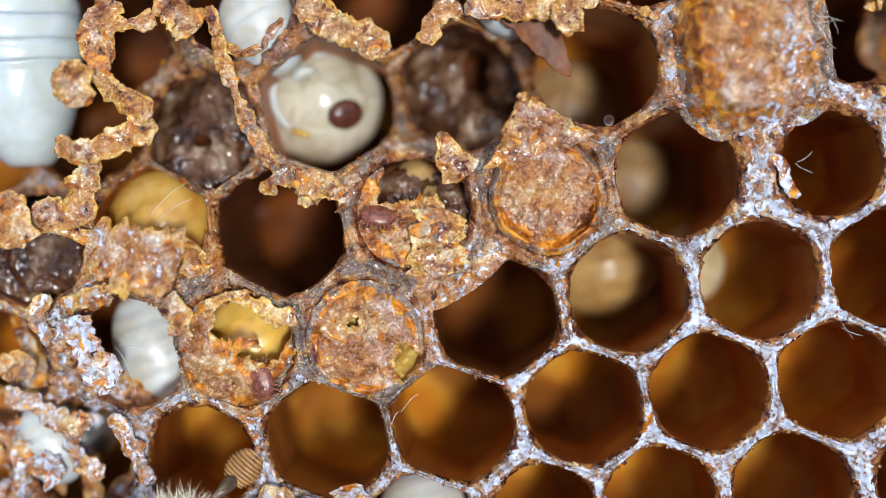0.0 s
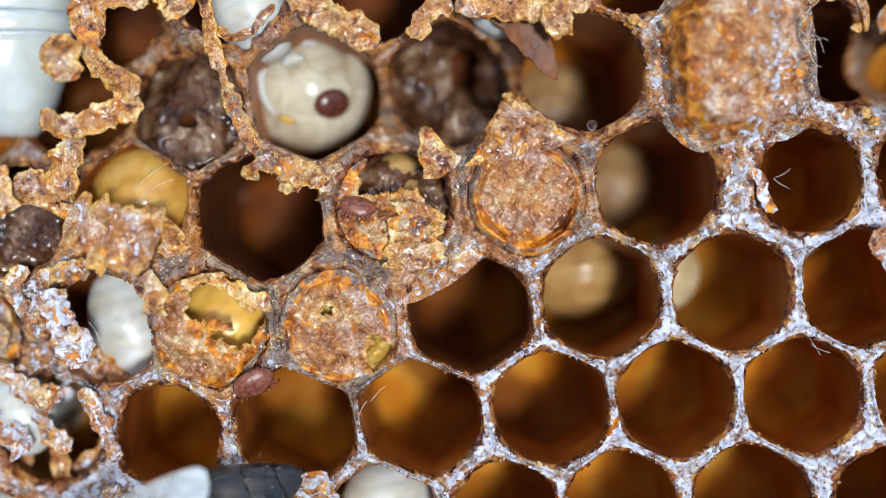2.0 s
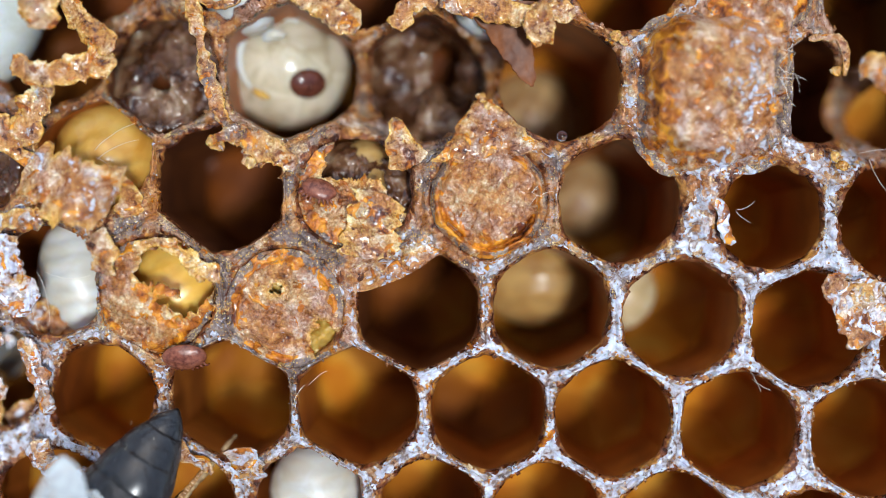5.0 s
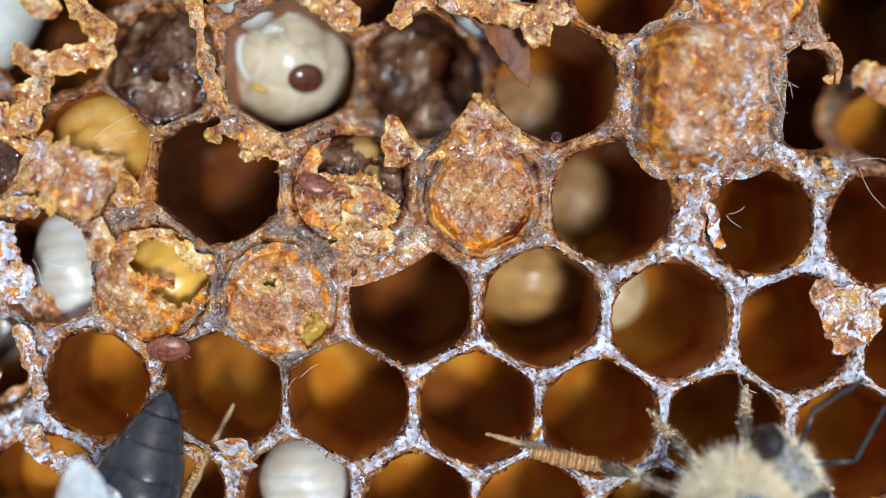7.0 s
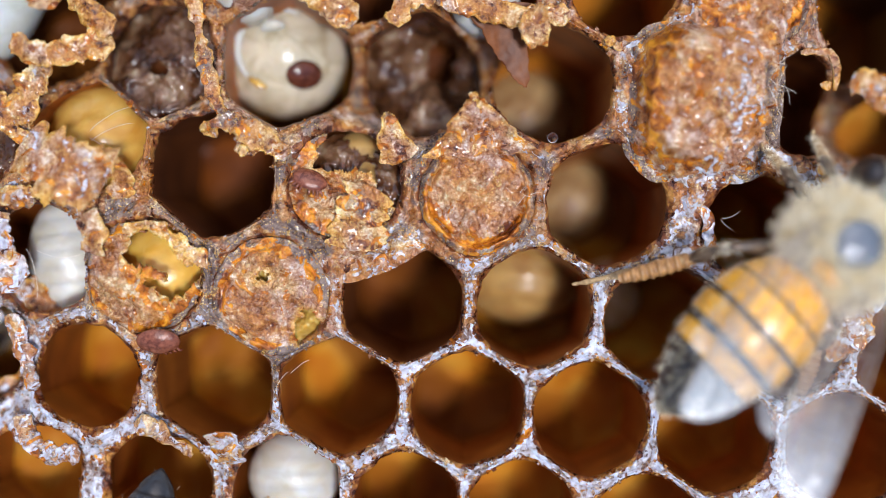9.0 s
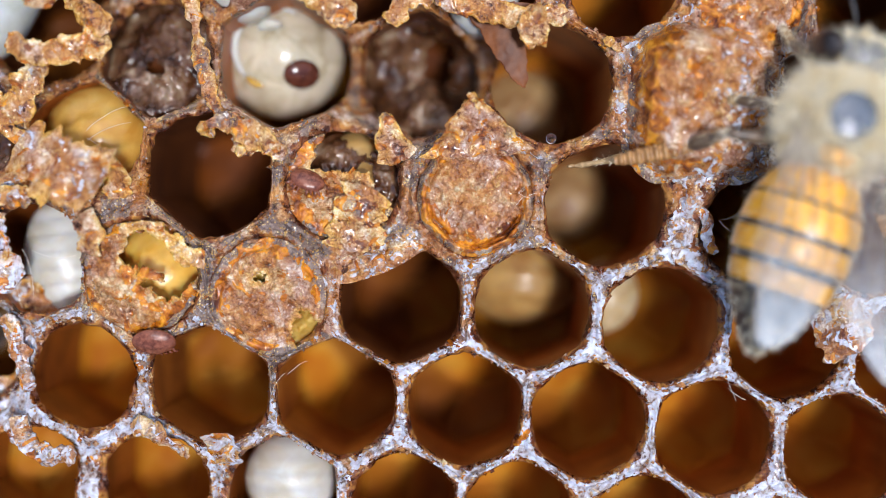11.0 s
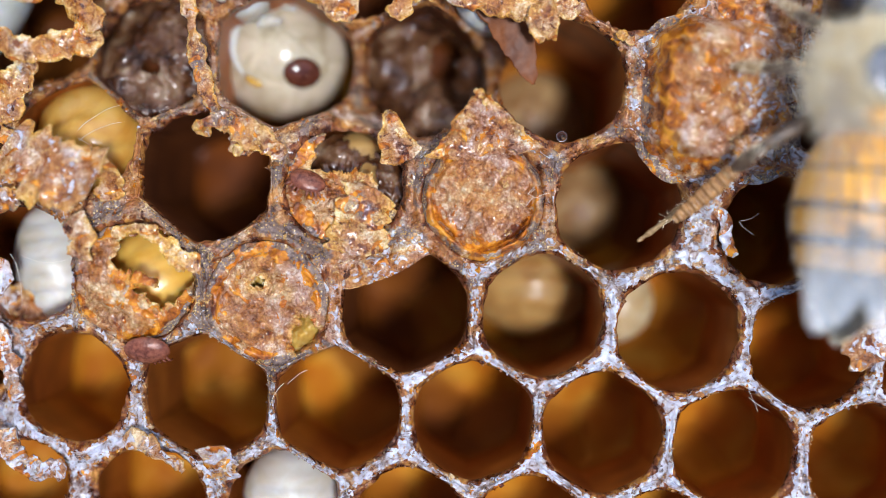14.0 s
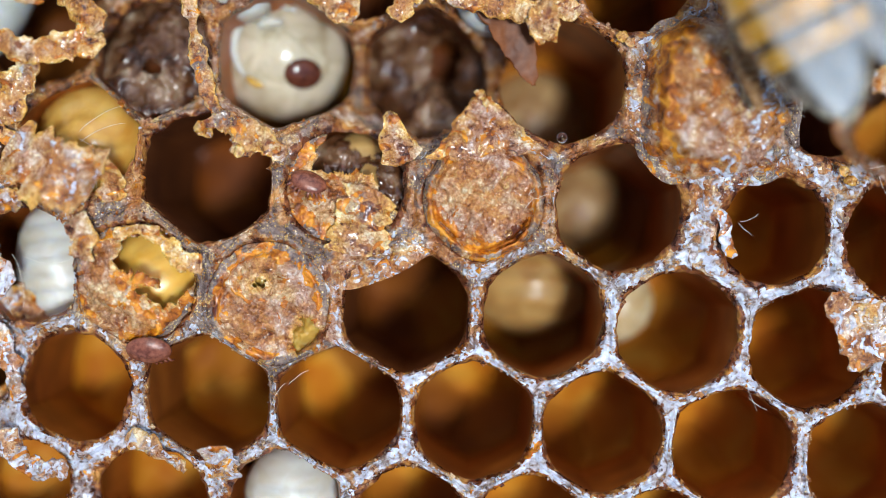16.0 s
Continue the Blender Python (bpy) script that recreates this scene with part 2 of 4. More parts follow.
def wing_material(name, alpha, tip, shade):
    """A thin membrane, clear at the hinge and milkier towards the tip (metres along -x)."""
    m, t, b = shader(name, Roughness=0.22, Specular_IOR_Level=0.8)
    b.inputs["Base Color"].default_value = (*shade, 1)
    co = t.nodes.new("ShaderNodeTexCoord")
    split = t.nodes.new("ShaderNodeSeparateXYZ")
    t.links.new(co.outputs["Object"], split.inputs[0])
    along = t.nodes.new("ShaderNodeMapRange")
    for k, value in enumerate((-0.0045, -0.0088, 0.0, 1.0)):
        along.inputs[k + 1].default_value = value
    t.links.new(split.outputs[0], along.inputs[0])
    cloud = noise_node(t, 1.8, 4, 0.6, 1.2)
    clear = ramp(t, cloud, (0.38, (alpha * 0.5,) * 3), (0.62, (min(alpha * 1.5, 0.95),) * 3))
    milky = ramp(t, cloud, (0.38, (tip * 0.85,) * 3), (0.62, (min(tip * 1.15, 0.95),) * 3))
    t.links.new(mix(t, along.outputs[0], clear, milky), b.inputs["Alpha"])
    bump(t, b, noise_node(t, 0.4, 4, 0.6, 0.6), 0.5, 0.08)
    return m


def skin_material():
    """Old cocoon: thin, brown, glassy where it is wet."""
    m, t, b = shader("cocoon_skin", Roughness=0.2, Specular_IOR_Level=0.6, Coat_Weight=0.3, Coat_Roughness=0.1, Subsurface_Weight=0.2, Subsurface_Scale=0.0005)
    b.inputs["Subsurface Radius"].default_value = (1.0, 0.4, 0.12)
    n = noise_node(t, 1.7, 4, 0.55, 0.8)
    t.links.new(ramp(t, n, (0.34, (0.022, 0.007, 0.003)), (0.48, (0.075, 0.029, 0.011)), (0.58, (0.155, 0.082, 0.043)), (0.70, (0.32, 0.24, 0.16))), b.inputs["Base Color"])
    bump(t, b, noise_node(t, 0.9, 4, 0.5, 0.8), 0.35, 0.2)
    return m


WAX = wax_material()
SKIN = skin_material()
WALL = wall_material()
FLOOR = floor_material()
PEARL = larva_material("pearly_larva", (0.56, 0.57, 0.54), (0.46, 0.42, 0.33), 0.38)
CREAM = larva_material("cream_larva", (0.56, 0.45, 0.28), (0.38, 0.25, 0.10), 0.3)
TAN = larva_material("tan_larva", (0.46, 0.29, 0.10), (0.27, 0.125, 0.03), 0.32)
# TAN darkened, the dimness of deep cells put into its colour
DIM = larva_material("dimmed_tan", (0.36, 0.23, 0.10), (0.20, 0.095, 0.03), 0.5)
AMBER = larva_material("amber_larva", (0.54, 0.33, 0.075), (0.40, 0.20, 0.030), 0.15)
# AMBER brightened in colour to make up for the capping's shade
AMBER_BRIGHTENED = larva_material("brightened_amber_larva", (0.80, 0.50, 0.11), (0.68, 0.36, 0.05), 0.3)
EYE = chitin("maroon_eye", (0.05, 0.015, 0.010), (0.12, 0.038, 0.022), 0.12, 0.3, 0.1)
MITE = chitin("mite_shell", (0.085, 0.020, 0.010), (0.26, 0.085, 0.045), 0.22, 0.25, 0.4)
PUPA = larva_material("grey_pupa", (0.60, 0.55, 0.42), (0.36, 0.30, 0.19), 0.18)
WHITE = larva_material("milk_white_pupa", (0.52, 0.56, 0.54), (0.44, 0.46, 0.41))
SCRAP = chitin("brown_scrap", (0.09, 0.026, 0.008), (0.22, 0.075, 0.024), 0.4, 1.6, 0.1)
SCRAP.node_tree.nodes["Principled BSDF"].inputs["Specular IOR Level"].default_value = 0.12
SILK = chitin("silk", (0.55, 0.50, 0.42), (0.8, 0.77, 0.7), 0.3, 0.5, 0.0)
BLACK = chitin("black_chitin", (0.006, 0.007, 0.008), (0.024, 0.026, 0.030), 0.26, 0.9, 1.0, 0.9, 0.8)
HONEY = chitin("honey_chitin", (0.64, 0.27, 0.010), (0.88, 0.46, 0.025), 0.32, 0.5, 0.3)
# dark chitin with the sky's blue reflection mixed into the base colour
SHIELD = chitin("sky_tinted_chitin", (0.07, 0.085, 0.11), (0.15, 0.18, 0.22), 0.15, 0.3, 0.4)
LEGBROWN = chitin("brown_foot", (0.18, 0.10, 0.035), (0.48, 0.33, 0.16), 0.4, 0.3, 0.3)
EYEBLACK = chitin("black_eye", (0.008, 0.007, 0.008), (0.03, 0.022, 0.02), 0.12, 0.15, 0.3)
BRUSH = chitin("tan_brush", (0.17, 0.075, 0.022), (0.44, 0.24, 0.085), 0.35, 0.25, 0.4)
FUR = chitin("pale_fur", (0.82, 0.69, 0.40), (0.97, 0.92, 0.76), 0.6, 0.6, 0.0)
VEIN = chitin("wing_vein", (0.20, 0.15, 0.10), (0.38, 0.31, 0.24), 0.4, 0.4, 0.0)
WING = wing_material("clear_wing", 0.022, 0.30, (0.60, 0.66, 0.70))
# wing membrane whitened: the sky it reflects is put into colour and alpha
SKYLIT_WING = wing_material("skylit_wing", 0.32, 0.80, (0.62, 0.67, 0.68))
GLASSY, _, _ = shader("clear_droplet", Roughness=0.03, Transmission_Weight=1.0, IOR=1.35, Base_Color=(0.8, 0.78, 0.74, 1))
LEGDARK = chitin("dark_leg", (0.035, 0.024, 0.018), (0.15, 0.10, 0.06), 0.35, 0.4, 0.4)


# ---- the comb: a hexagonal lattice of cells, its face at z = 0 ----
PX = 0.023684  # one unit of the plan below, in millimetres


def plan(u, v, z=0.0):
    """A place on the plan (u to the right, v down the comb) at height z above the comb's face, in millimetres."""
    k = PX * (1 - z / 51.0)
    return np.array([(u - 784) * k, (441 - v) * k, z])


# row, column: u, v, hole radius, lift of the rim, depth of the cell, painted pale sheen, raggedness
CELLS = {
    (0, 0): (50, 40, 112, -4.2, 9, 0.05, 0.9), (0, 1): (268, 112, 108, -2.2, 4.5, 0.0, 1.0),
    (0, 2): (500, 105, 122, -0.6, 8, 0.0, 0.7), (0, 3): (752, 120, 112, -2.6, 8, 0.0, 1.0),
    (0, 4): (985, 145, 106, 0.0, 9, 0.05, 0.4), (0, 5): (1222, 172, 94, 0.7, 9, 0.2, 0.4),
    (0, 6): (1440, 172, 92, 0.2, 9.8, 0.16, 0.6), (0, 7): (1672, 215, 98, -2.6, 9, -0.1, 0.6),
    (1, 0): (163, 258, 100, 0.5, 8, 0.0, 0.6), (1, 1): (382, 318, 114, 0.0, 10, 0.0, 0.7),
    (1, 2): (620, 330, 96, -0.1, 8, 0.0, 0.5), (1, 3): (853, 350, 96, 0.3, 8, 0.02, 0.3),
    (1, 4): (1082, 360, 105, 0.0, 9, 0.07, 0.3), (1, 5): (1350, 395, 90, 0.0, 8.5, 0.2, 0.6),
    (1, 6): (1568, 405, 96, -0.2, 8.5, 0.26, 0.5),
    (2, 0): (86, 478, 98, 0.5, 8, 0.12, 1.0), (2, 1): (268, 505, 98, 0.3, 8, 0.03, 0.5),
    (2, 2): (492, 535, 96, 0.0, 8, 0.02, 0.3), (2, 3): (724, 542, 106, -0.2, 9.5, 0.12, 0.3),
    (2, 4): (958, 545, 102, -0.2, 8.5, 0.24, 0.3), (2, 5): (1188, 568, 102, -0.15, 7.3, 0.26, 0.3),
    (2, 6): (1412, 590, 102, -0.35, 7.0, 0.28, 0.4), (2, 7): (1640, 620, 100, -0.5, 7.0, 0.28, 0.3),
    (3, -1): (-60, 640, 100, -2.6, 7, 0.2, 1.0), (3, 0): (163, 682, 94, -0.3, 7.5, 0.24, 0.5),
    (3, 1): (392, 692, 108, -0.3, 7.5, 0.18, 0.3), (3, 2): (612, 712, 107, -0.4, 8.0, 0.2, 0.3),
    (3, 3): (845, 727, 101, -0.3, 7.3, 0.24, 0.3), (3, 4): (1065, 742, 101, -0.4, 7.3, 0.27, 0.3),
    (3, 5): (1288, 768, 102, -0.6, 7.0, 0.28, 0.3), (3, 6): (1518, 790, 102, -0.8, 7.0, 0.28, 0.3),
    (4, 0): (60, 868, 92, -1.0, 6, 0.28, 0.9), (4, 1): (295, 880, 96, -0.8, 7, 0.26, 0.7),
    (4, 2): (525, 885, 98, -0.6, 8, 0.2, 0.7), (4, 3): (740, 905, 94, -0.6, 8, 0.2, 0.5),
    (4, 4): (942, 918, 98, -0.6, 7.0, 0.25, 0.3), (4, 5): (1172, 940, 100, -0.8, 7.0, 0.27, 0.3),
    (-1, 0): (135, -105, 96, -3.0, 10, 0.0, 0.9), (-1, 1): (385, -95, 96, -0.2, 8, 0.0, 0.9), (-1, 2): (635, -70, 104, -0.4, 10, 0.0, 0.7),
    (-1, 3): (868, -55, 100, 0.2, 8, 0.0, 0.8), (-1, 4): (1105, -38, 98, 0.0, 9, 0.05, 0.5),
    (-1, 5): (1330, -20, 96, 0.4, 9, 0.08, 0.4), (-1, 6): (1568, 0, 104, -2.2, 10, -0.05, 0.5),
}


def row_parity(r, c):
    return (c - 0.5 if r % 2 == 0 else c)


known = np.array([(row_parity(r, c), r, 1) for r, c in CELLS], float)
where = np.array([CELLS[k][:2] for k in CELLS], float)
lattice = np.linalg.lstsq(known, where, rcond=None)[0]
for r in range(-3, 7):
    for c in range(-3, 10):
        if (r, c) not in CELLS:
            u, v = np.array([row_parity(r, c), r, 1.0]) @ lattice
            low = c < 1 and r > 1
            torn_out = c < 0 and r < 1
            CELLS[(r, c)] = (u, v, 98, -1.2 if low else -4.0 if torn_out else -0.3, 8.5, 0.12 if c < 3 else 0.26, 0.9 if c < 1 else 0.35)
CENTRE = {k: plan(s[0], s[1]) for k, s in CELLS.items()}
ALL = np.array([CENTRE[k][:2] for k in CELLS])
LIFT = np.array([s[3] for s in CELLS.values()])
PALE_SHEEN = np.array([s[5] for s in CELLS.values()])
TORN = np.array([s[6] for s in CELLS.values()])
# grey propolis gathers in the grooves round the capped cells
GREY = {(1, 0): 0.12, (1, 1): 0.10, (1, 2): 0.17, (1, 3): 0.16, (2, 0): 0.14, (2, 1): 0.20, (2, 2): 0.20, (0, 5): 0.12, (0, 4): 0.06, (-1, 5): 0.08, (0, 1): 0.1}
DULL = np.array([GREY.get(k, 0.12 if s[5] > 0.15 else 0.03) for k, s in CELLS.items()])


def near(p, values, reach=1.9):
    """A smooth field over the comb that takes each cell's value round that cell."""
    d2 = ((p[:, None, :2] - ALL[None]) ** 2).sum(-1)
    w = np.exp(-(d2 - d2.min(1, keepdims=True)) / (2 * reach ** 2))
    return (w * values).sum(1) / w.sum(1)


def beside(r, c):
    """The six neighbours, counter-clockwise from the right."""
    if r % 2 == 0:
        return [(r, c + 1), (r - 1, c), (r - 1, c - 1), (r, c - 1), (r + 1, c - 1), (r + 1, c)]
    return [(r, c + 1), (r - 1, c + 1), (r - 1, c), (r, c - 1), (r + 1, c), (r + 1, c + 1)]


# u, v, reach, rise: where walls are broken down or stand up
DENTS = [(870, 90, 55, -3.2), (1545, 190, 55, -6.0), (1560, 110, 45, -1.5), (632, 130, 60, -2.5), (1310, 75, 60, 0.8), (1245, 330, 40, 0.25), (560, 420, 45, 0.3), (770, 330, 40, 0.3), (380, 430, 40, 0.2)]


def face_height(p):
    z = near(p, LIFT)
    torn = near(p, TORN, 1.4)
    q = np.c_[p[:, :2], np.zeros(len(p))]
    for u, v, reach, up in DENTS:
        z = z + up * np.exp(-((q[:, :2] - plan(u, v)[:2]) ** 2).sum(1) / (2 * (reach * PX) ** 2))
    return z + 0.15 * rough(q, 0.7, 5, 3, 0.66) + torn * 0.35 * rough(q, 1.3, 3, 9)


EDGE = 30  # points along each side of a cell


def outline(key):
    c = CENTRE[key]
    n = [CENTRE[k] for k in beside(*key)]
    corner = [(c + n[i] + n[(i + 1) % 6]) / 3 for i in range(6)]
    pts = []
    for i in range(6):
        a, b = corner[i], corner[(i + 1) % 6]
        pts += [a + (b - a) * s for s in np.arange(EDGE) / EDGE]
    return np.array(pts)


def opening(key, p):
    """The lip of a cell's hole: rounder than its hexagon, and ragged where torn."""
    u, v, radius, lift, depth, pale_sheen, torn = CELLS[key]
    c = CENTRE[key]
    d = p - c
    dist = np.linalg.norm(d[:, :2], axis=1)
    way = d / dist[:, None]
    hexed = dist / dist.mean()
    r = 1.01 * radius * PX * (1 + 0.03 * (hexed - 1))
    q = c + way * (radius * PX)
    r = r * (1 + 0.02 * rough(q, 2.0, 2, 5) + (0.018 + 0.03 * torn) * rough(q, 0.55, 3, 6))
    wall = dist * (0.955 + 0.02 * grain(q, 0.5, 8))
    return c + way * ((r ** -18 + wall ** -18) ** (-1 / 18))[:, None]


# how much of the darkness of deep cells is painted into their walls
WALL_SHADE = {(1, 1): 0.92, (0, 3): 0.9, (0, 1): 0.9, (2, 3): 0.55, (0, 6): 0.7, (0, 0): 0.9, (-1, 0): 0.9, (-1, 1): 0.9, (-1, 2): 1.0, (-1, 6): 0.95, (0, 7): 0.8, (3, -1): 0.6, (2, -1): 0.7, (1, -1): 0.6, (3, 1): 0.25}


def cell_mesh(key):
    u, v, radius, lift, depth, pale_sheen, torn = CELLS[key]
    c, P = CENTRE[key], outline(key)
    Q = opening(key, P)
    n = len(P)
    rings = []
    for s in np.linspace(0, 1, 15):
        p = P + (Q - P) * s
        z = face_height(p) + 0.10 * math.sin(math.pi * min(s * 1.3, 1)) * (1 + 0.5 * rough(p, 0.4, 2, 21))
        z -= 0.28 * s ** 5
        rings.append(np.c_[p[:, :2], z])
    lip = rings[-1]
    tube_edge = c + (P - c) * 0.93
    for i, s in enumerate(np.linspace(0, 1, 17)[1:]):
        s = s ** 1.6
        blend = min(1, s * 4)
        p = Q + (tube_edge - Q) * 0.55 * blend
        down = lip[:, 2] * (1 - s) + (-depth) * s
        q = np.c_[p[:, :2], down]
        d = (p - c)
        p = p + d * (0.009 * rough(q, 1.4, 3, 31))[:, None] * blend
        rings.append(np.c_[p[:, :2], down])
    verts = np.concatenate(rings)
    faces = grid_faces(len(rings), n, True)
    slots = (np.repeat(np.arange(len(rings) - 1), n) >= 15).astype(int)
    across = np.repeat(np.clip(np.arange(len(rings)) / 14.0, 0, 1), n)
    tone = near(verts, PALE_SHEEN) * 1.12 - 0.22 * across ** 3
    gold = np.clip(near(verts, TORN, 1.4) - 0.3, 0, 0.8) * across ** 3 * np.clip(0.6 + rough(verts, 1.2, 2, 33), 0, 1)
    return mesh_from("cell", verts, faces, slots, (WAX, WALL), attributes={"wall_shade": np.full(len(verts), WALL_SHADE.get(key, 0.0)), "pale_sheen": tone, "gold": gold, "dull": near(verts, DULL) * (1 - 0.8 * across ** 2), "amber": -0.10 + 0 * tone, "lip": 0.50 * np.clip((across - 0.15) / 0.85, 0, 1) ** 1.1 - 0.14}), rings[-1]


# the bottoms: way of the first facet in degrees, then the painted shade of the three facets (0 honey-light, 1 almost
# black)
BOTTOMS = {
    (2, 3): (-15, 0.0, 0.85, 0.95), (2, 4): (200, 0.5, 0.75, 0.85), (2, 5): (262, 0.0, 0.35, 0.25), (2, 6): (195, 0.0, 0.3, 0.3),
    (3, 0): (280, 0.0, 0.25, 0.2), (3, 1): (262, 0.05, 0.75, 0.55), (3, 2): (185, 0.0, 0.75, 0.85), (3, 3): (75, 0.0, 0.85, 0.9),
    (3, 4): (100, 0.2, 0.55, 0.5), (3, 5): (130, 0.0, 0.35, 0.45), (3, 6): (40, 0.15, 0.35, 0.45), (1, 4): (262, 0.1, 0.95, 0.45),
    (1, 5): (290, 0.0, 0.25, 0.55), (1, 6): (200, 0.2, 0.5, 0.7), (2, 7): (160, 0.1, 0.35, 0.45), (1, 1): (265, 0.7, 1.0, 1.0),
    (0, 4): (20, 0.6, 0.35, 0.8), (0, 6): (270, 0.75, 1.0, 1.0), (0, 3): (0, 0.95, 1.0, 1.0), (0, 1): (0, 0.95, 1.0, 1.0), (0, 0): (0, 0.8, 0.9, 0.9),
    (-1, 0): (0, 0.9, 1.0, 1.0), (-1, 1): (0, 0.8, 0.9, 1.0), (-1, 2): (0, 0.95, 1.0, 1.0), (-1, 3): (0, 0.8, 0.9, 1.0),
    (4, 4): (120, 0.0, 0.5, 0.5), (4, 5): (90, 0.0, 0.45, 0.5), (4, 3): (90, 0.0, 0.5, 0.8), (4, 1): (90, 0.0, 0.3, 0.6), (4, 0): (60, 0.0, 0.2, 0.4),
}


def floor_mesh(key, ring):
    """The three sloping facets at the bottom of a cell."""
    c = CENTRE[key]
    n = len(ring)
    pick = random.Random(key[0] * 31 + key[1] * 7 + 500)
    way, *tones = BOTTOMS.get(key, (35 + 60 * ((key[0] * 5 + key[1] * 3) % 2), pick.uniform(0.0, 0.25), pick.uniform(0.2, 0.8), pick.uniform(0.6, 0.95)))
    spin = radians(way)
    rings, facet_shade = [], []
    # deeper cells get extra shade in their floor colour
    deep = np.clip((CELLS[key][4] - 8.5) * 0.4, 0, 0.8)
    for s in np.linspace(1, 0.0, 14):
        p = c + (ring - c) * s
        d = p[:, :2] - c[:2]
        lean = np.array([d @ np.array([math.cos(spin + a), math.sin(spin + a)]) for a in (0, 2.094, 4.189)])
        z = ring[:, 2].mean() - 0.25 - 2.0 * (1 - lean.max(0) / 2.5)
        if s == 1:
            z = ring[:, 2]
        q = np.c_[p[:, :2], z]
        rings.append(np.c_[p[:, :2], z + 0.10 * rough(q, 1.0, 3, 41)])
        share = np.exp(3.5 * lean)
        facet_shade.append(np.clip((share / share.sum(0) * np.array(tones)[:, None]).sum(0) * (1 - deep) + deep, 0, 1))
    return mesh_from("cell_floor", np.concatenate(rings), grid_faces(14, n, True), None, (FLOOR,), attributes={"facet_shade": np.concatenate(facet_shade)})


comb = new("honeycomb")
cam.data.dof.focus_object = comb  # the lens keeps the comb's face sharp
tagged(comb, "old brown brood comb with open, capped and torn cells", "honeycomb", kind="structure")
LIPS, CELL = {}, {}
for key in CELLS:
    r, c = key
    if not (-2 <= r <= 5 and -2 <= c <= 8):
        continue
    me, ring = cell_mesh(key)
    CELL[key] = part("cell", me, comb)
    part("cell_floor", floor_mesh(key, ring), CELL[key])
    LIPS[key] = opening(key, outline(key))


def midrib():
    """The wax sheet on which the cells stand."""
    x, y, z, d = 34.0, 26.0, -13.0, 0.5
    n = 30
    gx, gy = np.meshgrid(np.linspace(-x, x, n), np.linspace(-y, y, n), indexing="ij")
    v = np.stack([gx, gy, z + 0.2 * np.sin(gx) * np.cos(gy)], -1).reshape(-1, 3)
    vv, ff = sheet(v, n, n, False, np.ones(len(v), bool), d)
    part("midrib", mesh_from("midrib", vv, ff, None, (WALL,)), comb, "brown wax sheet behind the cells")


midrib()


# ---- cappings ----
def cap(key, dome, power, wide=1.02, slope=(0, 0), gap=None, thick=0.22, pale_sheen=0.0, seed=0, shift=(0, 0), label="", crumple=0.11, drop=0.0, seam=0.0, brim=0.0, fold=1.5, material=None, name="capping"):
    """A wax lid over a cell; gap(x, y, r) tells where it is torn away (x, y from -1 to 1)."""
    c, lip = CENTRE[key], LIPS[key]
    n, m = len(lip), 46
    s = np.linspace(wide, 0.0, m)
    v = (c + np.array([*shift, 0]) + (lip - c)[None] * s[:, None, None]).reshape(-1, 3)
    rr = np.repeat(s, n)
    d = (v - c)[:, :2] / (CELLS[key][2] * PX)
    q = np.c_[v[:, :2], np.full(len(v), seed * 3.0)]
    edge = face_height(v)
    v[:, 2] = edge + (0.05 if drop == 0 else -0.12) - drop + dome * (1 - np.clip(rr / wide, 0, 1) ** power) + slope[0] * d[:, 0] + slope[1] * d[:, 1]
    v[:, 2] += crumple * rough(q, fold, 3 if fold < 2 else 2, 51 + seed) + (0.05 if fold < 2 else 0.012) * rough(q, 0.35, 3, 57 + seed)
    v[:, 2] -= seam * np.exp(-((rr - 0.88 - 0.03 * grain(q, 1.5, 52)) / 0.035) ** 2) * np.clip(0.6 + rough(q, 2.0, 2, 53), 0, 1)
    v[:, 2] += brim * np.clip((rr - 0.86) / 0.06, 0, 1) * np.clip((1.07 - rr) / 0.1, 0, 1) * (1 + 0.5 * rough(q, 0.7, 2, 54))
    keep = np.ones(len(v), bool)
    if gap:
        jag = 0.10 * rough(q, 0.5, 3, 61 + seed)
        keep = ~gap(d[:, 0] + jag, d[:, 1] + jag[::-1], rr)
    vv, ff = sheet(v, m, n, True, keep, thick)
    tone = pale_sheen + 0 * vv[:, 0]
    out = np.clip((np.hypot(*(vv - c)[:, :2].T) / (CELLS[key][2] * PX) - 0.8) / 0.2, 0, 1)
    wet = np.clip(rough(vv + seed * 5, 2.6, 2, 58), -1, 1) * 0.12 - 0.02 + 0.14 * np.sin(np.pi * out)
    gold = np.zeros(len(vv))
    if gap:
        # fresh pale edges where the lid is torn
        holes = v[~keep]
        if len(holes):
            some = holes[:: max(1, len(holes) // 250), :2]
            d2 = ((vv[:, None, :2] - some[None]) ** 2).sum(-1).min(1)
            gold = np.clip(1 - d2 ** 0.5 / 0.34, 0, 1) * np.clip(0.75 + 0.8 * rough(vv, 0.7, 2, 59), 0, 1)
    return part(name, mesh_from(name, vv, ff, None, (material or WAX,), attributes={"pale_sheen": tone, "dull": -0.10 + 0.26 * out, "amber": wet, "gold": gold, "lip": np.full(len(vv), -0.15)}), CELL[key], label)


cap((1, 3), 0.25, 3.0, 1.06, seam=0.5, brim=0.30, seed=1, pale_sheen=-0.12, label="rusty brown capping with a cracked edge")
